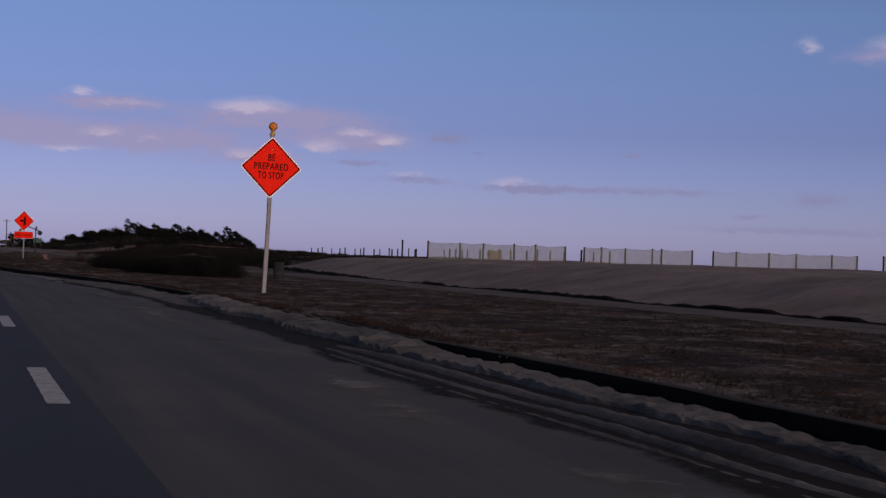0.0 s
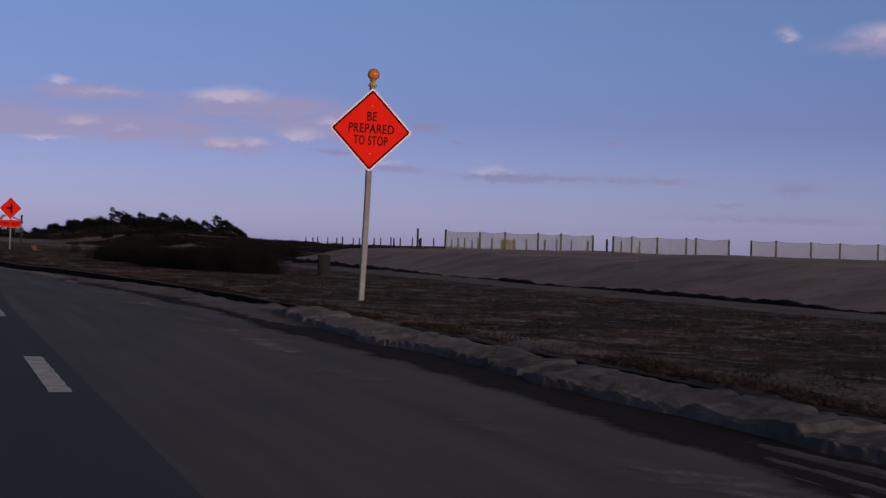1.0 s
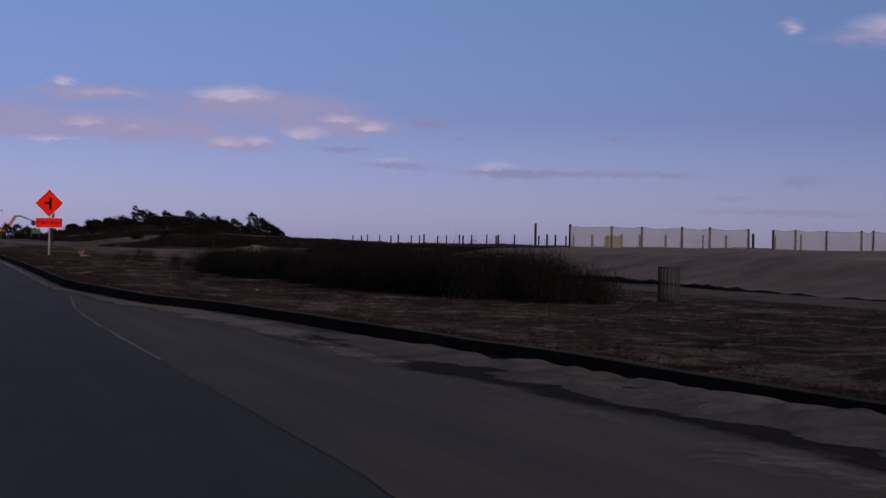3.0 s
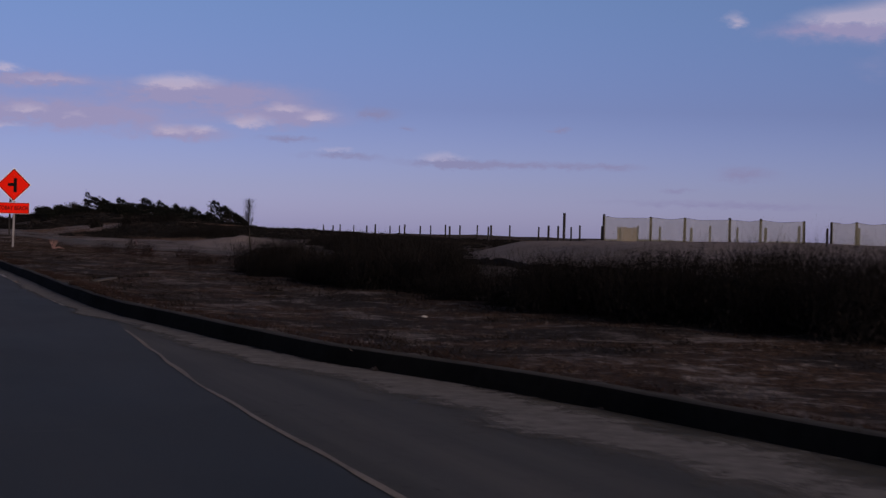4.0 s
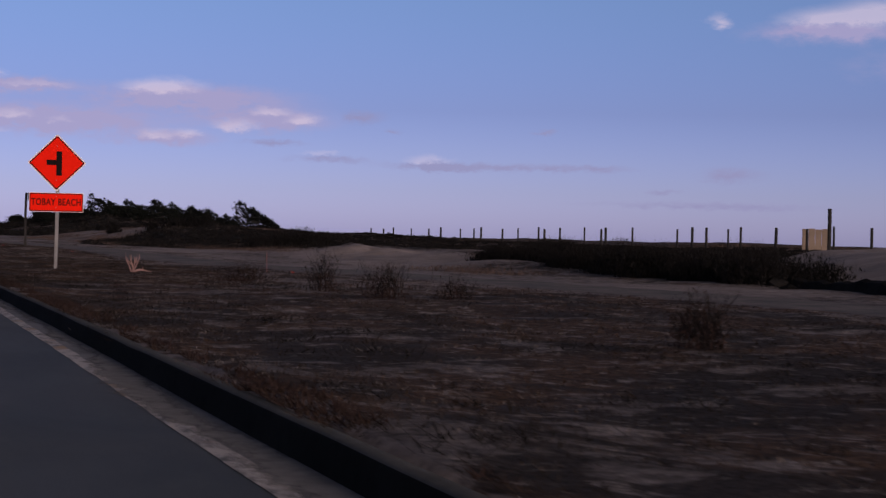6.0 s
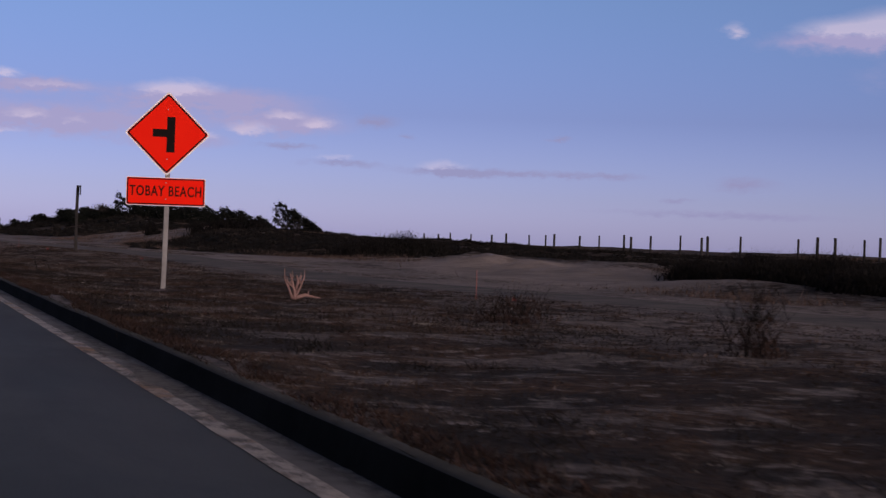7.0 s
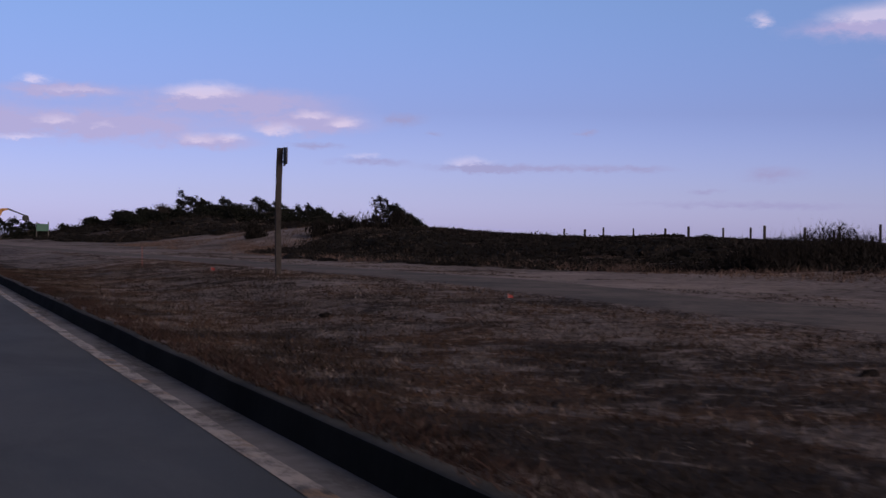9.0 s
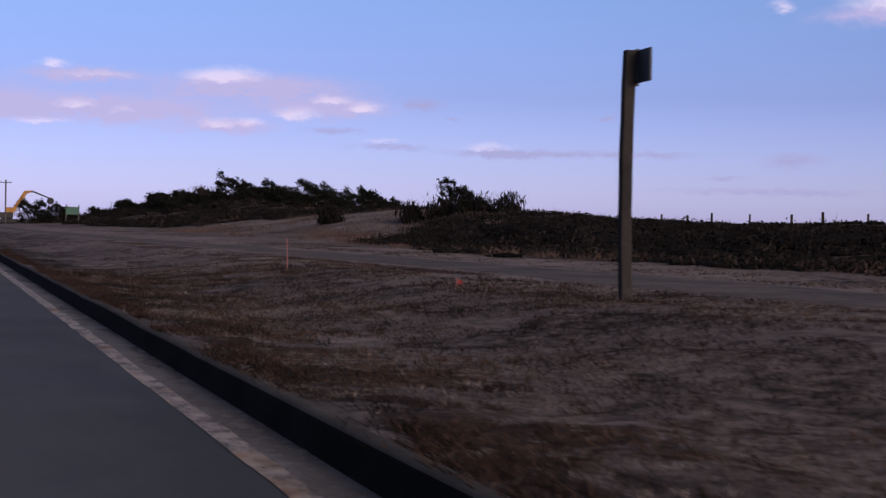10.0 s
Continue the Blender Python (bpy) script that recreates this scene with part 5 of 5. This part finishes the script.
# ---- small things on the verge ----
def driftwood(x, y):
    ob = thing("driftwood", x, y, float(land(x, y)), "bleached pinkish driftwood stump with forked branches", "driftwood", turn=20)
    v, f = tube_mesh([[(0, 0, -0.05, 0.04), (0.01, 0, 0.12, 0.03), (-0.04, 0, 0.3, 0.018), (-0.1, 0.02, 0.5, 0.008)],
                      [(0.01, 0, 0.12, 0.026), (0.09, 0.02, 0.3, 0.018), (0.16, 0, 0.46, 0.007)], [(0.03, 0, 0.18, 0.03), (0.04, -0.05, 0.36, 0.018), (0.0, -0.06, 0.47, 0.008)],
                      [(-0.02, 0, 0.22, 0.02), (-0.14, 0.03, 0.34, 0.012), (-0.16, 0.03, 0.44, 0.006)], [(0.1, 0.02, 0.3, 0.016), (0.2, 0.03, 0.36, 0.006)],
                      [(-0.04, 0, 0.02, 0.03), (-0.1, 0.03, 0.2, 0.02), (-0.19, 0.05, 0.38, 0.012), (-0.21, 0.04, 0.58, 0.006)], [(0.02, 0, 0.05, 0.028), (0.1, -0.03, 0.22, 0.02), (0.2, -0.02, 0.42, 0.012), (0.19, -0.04, 0.56, 0.005)],
                      [(-0.12, 0.03, 0.24, 0.014), (-0.06, -0.02, 0.4, 0.01), (-0.08, -0.03, 0.55, 0.005)], [(0.13, -0.03, 0.28, 0.013), (0.07, -0.05, 0.42, 0.009), (0.11, -0.06, 0.52, 0.004)]], 7)
    part("stump", mesh_of("stump", v, f, PINK_WOOD, True), None, ob)
    v, f = tube_mesh([[(0.02, 0, 0.03, 0.04), (0.22, -0.02, 0.09, 0.035), (0.42, 0.03, 0.06, 0.02), (0.62, 0.02, 0.03, 0.008)], [(0.3, 0, 0.08, 0.02), (0.36, 0.05, 0.18, 0.008)]], 7)
    part("fallen_limb", mesh_of("fallen_limb", v, f, PINK_WOOD, True), None, ob)


driftwood(7.15, 117.1)


def stake(x, y, h, mat, label, flag=False, lean=3):
    z = float(land(x, y))
    ob = thing("marker_stake", x, y, z, label, "stake")
    ob.matrix_world = pose(x, y, z, lean, -lean, 20)
    part("lath", box(0.022, 0.01, h + 0.1, (0, 0, h / 2 - 0.05), 0.003), mat, ob)
    if flag:
        v, f = [], []
        for i in range(6):
            for j in range(3):
                v.append((0.02 + 0.02 * i, 0.015 * math.sin(i * 1.4), h - 0.01 - 0.035 * j - 0.008 * i))
        for i in range(5):
            for j in range(2):
                q = i * 3 + j
                f.append((q, q + 1, q + 4, q + 3))
        part("ribbon", mesh_of("ribbon", v, f, FLAG), None, ob, "bright marker ribbon")


stake(6.9, 174.5, 0.62, FADED_FLAG, "thin faded pink survey lath in dead grass")
stake(7.5, 166.0, 0.13, FADED_FLAG, "short red marker flag in dead grass", True)
stake(9.4, 149.5, 0.07, FADED_FLAG, "small red marker flag on sandy ground", True)
stake(11.6, 119.2, 0.62, FADED_FLAG, "thin pink survey lath beside bare sand")
stake(24.0, 44.0, 0.7, FADED_FLAG, "thin orange-pink lath at the foot of the sand")
stake(12.3, 118.9, 0.08, FADED_FLAG, "broken pink lath stub in the grass", True)


def litter_bin(x, y):
    """An open basket of upright slats on hoops."""
    ob = thing("litter_bin", x, y, float(land(x, y)), "dark slatted basket litter bin on the grass", "litter bin")
    for z in (0.08, 0.42, 0.76):
        a = [(0.235 * math.cos(2 * math.pi * i / 24), 0.235 * math.sin(2 * math.pi * i / 24), z, 0.012) for i in range(25)]
        v, f = tube_mesh([a], 5)
        part("hoop", mesh_of("hoop", v, f, RUBBER), None, ob)
    for i in range(20):
        t = 2 * math.pi * i / 20
        part("slat", box(0.012, 0.04, 0.76, (0.235 * math.cos(t), 0.235 * math.sin(t), 0.4), 0.002, None, Matrix.Rotation(t, 4, "Z")), RUBBER, ob)
    bm = bmesh.new()
    bmesh.ops.create_cone(bm, cap_ends=True, segments=20, radius1=0.2, radius2=0.21, depth=0.05, matrix=Matrix.Translation((0, 0, 0.06)))
    part("base", bm, RUBBER, ob)


litter_bin(14.2, 51.5)


def lump(name, x, y, sx, sy, sz, mat, label, category, seed, turn=0.0):
    """An irregular small thing lying on the ground."""
    bm = bmesh.new()
    bmesh.ops.create_icosphere(bm, subdivisions=3, radius=1)
    for v in bm.verts:
        n = noise.noise(v.co * 1.3 + Vector((seed, 0, 0)))
        v.co = Vector((v.co.x * sx, v.co.y * sy, max(v.co.z, -0.4) * sz)) * (1 + 0.35 * n)
    ob = part(name, bm, mat)
    ob.matrix_world = pose(x, y, float(land(x, y)) + sz * 0.2, 0, 0, turn)
    tagged(ob, label, category)


lump("clod", 5.5, 146.4, 0.095, 0.07, 0.055, WRACK, "dark clod of earth on dead grass", "clod", 3)
lump("clod", 7.9, 137.0, 0.1, 0.08, 0.05, WRACK, "small dark clod on bare sand", "clod", 5)
lump("litter", 4.06, 123.5, 0.03, 0.025, 0.02, DEBRIS, "crumpled white scrap in dead grass", "litter", 14)
lump("litter", 6.3, 57.8, 0.045, 0.035, 0.025, DEBRIS, "crumpled pale litter in dead grass", "litter", 4)
lump("litter", 9.6, 139.0, 0.14, 0.04, 0.02, SAND, "flat pale scrap on bare sand", "litter", 7)
lump("litter", 7.2, 110.0, 0.22, 0.07, 0.02, SAND, "sandy scrap of board in the grass", "litter", 8, 30)
plank = part("plank", box(0.18, 0.75, 0.035, (0, 0, 0), 0.006), POST_WOOD)
plank.matrix_world = pose(3.05, 67.9, float(land(3.05, 67.9)) + 0.05, 4, -3, -38)
tagged(plank, "weathered short plank lying near the kerb", "plank")


def curved_branch(x, y, turn, size, label):
    """A dead branch that rises out of the grass in a curve, with a shorter fork beside it and a litter of broken twigs at its foot."""
    ob = thing("fallen_branch", x, y, float(land(x, y)), label, "branch", turn=turn)
    main = [(0.12, 0.02, 0.0, 0.016), (0.02, 0, 0.01, 0.017), (-0.1, -0.01, 0.06, 0.016), (-0.2, 0, 0.2, 0.013), (-0.245, 0.01, 0.36, 0.01), (-0.27, 0, 0.48, 0.009)]
    fork = [(0.1, 0.0, 0.02, 0.014), (0.14, 0.02, 0.1, 0.013), (0.11, 0.01, 0.22, 0.01), (0.04, 0.0, 0.33, 0.009), (0.0, 0.01, 0.43, 0.006)]
    r = random.Random(21)
    for line_ in (main, fork):
        v, f = tube_mesh([[(a * size, b * size, c * size, d * size) for a, b, c, d in line_]], 6)
        part("stalk", mesh_of("stalk", v, f, DARK_STALK, True), None, ob)
    bits = []
    for _ in range(26):
        a, l = r.uniform(0, 6.28), r.uniform(0.08, 0.26) * size
        px, py, pz = r.uniform(0.0, 0.6) * size, r.uniform(-0.25, 0.25) * size, r.uniform(0.005, 0.06)
        bits.append([(px, py, pz, 0.006), (px + 0.5 * l * math.cos(a), py + 0.5 * l * math.sin(a), pz + r.uniform(0.0, 0.08), 0.005), (px + l * math.cos(a), py + l * math.sin(a), pz + r.uniform(-0.01, 0.1), 0.003)])
    v, f = tube_mesh(bits, 4)
    tagged(part("twig_litter", mesh_of("twig_litter", v, f, DARK_STALK), None, ob, "broken dark twigs"), kind="stuff")


curved_branch(3.50, 125.86, -19, 1.0, "dead curved branch rising out of dry grass")
curved_branch(4.6, 73.0, 40, 0.5, "small dead curved branch in dry grass")


# ---- far off along the road ----
def excavator(x, y, turn):
    z = float(land(x, y))
    ob = thing("excavator", x, y, z, "yellow tracked excavator with raised boom beside the road", "excavator", turn=turn)
    for s in (-1, 1):
        bm = box(4.6, 0.6, 0.95, (0, s * 1.25, 0.5), 0.3)
        part("track", bm, RUBBER, ob, "black steel track")
    part("undercarriage", box(2.2, 2.0, 0.6, (0, 0, 0.85), 0.08), RUBBER, ob)
    part("body", box(3.6, 2.8, 1.3, (-0.6, 0, 1.8), 0.12), RUBBER, ob, "dark dusty engine housing")
    part("counterweight", box(0.9, 2.8, 1.1, (-2.6, 0, 1.8), 0.25), RUBBER, ob)
    cab = part("cab", box(1.6, 1.0, 1.7, (0.6, 0.85, 2.7), 0.12), YELLOW, ob)
    part("cab_window", box(1.62, 0.8, 0.9, (0.65, 0.9, 2.95), 0.05), GLASS_DARK, cab)

    def arm(name, a, b, w0, w1, mat=YELLOW):
        pa, pb = Vector(a), Vector(b)
        d = pb - pa
        bm = bmesh.new()
        bmesh.ops.create_cube(bm, size=1)
        for v in bm.verts:
            w = w1 if v.co.x > 0 else w0
            v.co = Vector((v.co.x * d.length, v.co.y * 0.45, v.co.z * w))
        bm.transform(Matrix.Translation((pa + pb) / 2) @ d.to_track_quat("X", "Z").to_matrix().to_4x4())
        return part(name, bm, mat, ob)
    arm("boom", (0.9, -0.2, 2.2), (4.0, -0.2, 7.0), 0.75, 0.8)
    arm("boom_tip", (3.9, -0.2, 6.9), (5.4, -0.2, 7.1), 0.7, 0.4)
    arm("stick", (5.2, -0.2, 7.2), (9.4, -0.2, 5.6), 0.35, 0.25, RUBBER)
    arm("cylinder", (1.8, -0.2, 2.4), (3.9, -0.2, 6.0), 0.2, 0.16, METAL)
    bm = bmesh.new()
    bmesh.ops.create_cone(bm, cap_ends=True, segments=10, radius1=0.8, radius2=0.65, depth=1.2, matrix=Matrix.Translation((9.4, -0.2, 5.1)) @ Matrix.Rotation(math.pi / 2, 4, "X"))
    part("bucket", bm, RUBBER, ob)


excavator(16.2, 500.0, 5)


def utility_pole(x, y, h):
    ob = thing("utility_pole", x, y, float(land(x, y)), "dark wooden utility pole with a crossarm", "utility pole")
    p = pile("pole", 0.15, -0.5, h, POST_WOOD, ob)
    part("crossarm", box(2.2, 0.12, 0.14, (0, 0, h - 0.5), 0.01), POST_WOOD, ob)
    for sx in (-0.9, 0.9):
        bm = bmesh.new()
        bmesh.ops.create_cone(bm, cap_ends=True, segments=8, radius1=0.05, radius2=0.04, depth=0.2, matrix=Matrix.Translation((sx, 0, h - 0.33)))
        part("insulator", bm, METAL, ob)


utility_pole(13.5, 445.0, 8.2)
gs = thing("road_sign", 17.6, 350.0, float(land(17.6, 350)), "green board on two posts seen far off", "road sign")
part("board", box(1.7, 0.06, 1.0, (0, 0, 1.6), 0.02), GREEN, gs, "green board")
for sx in (-0.8, 0.8):
    wood_post("post", 0.12, 0.12, -0.3, 2.4, POST_WOOD, gs, (sx, 0.09))
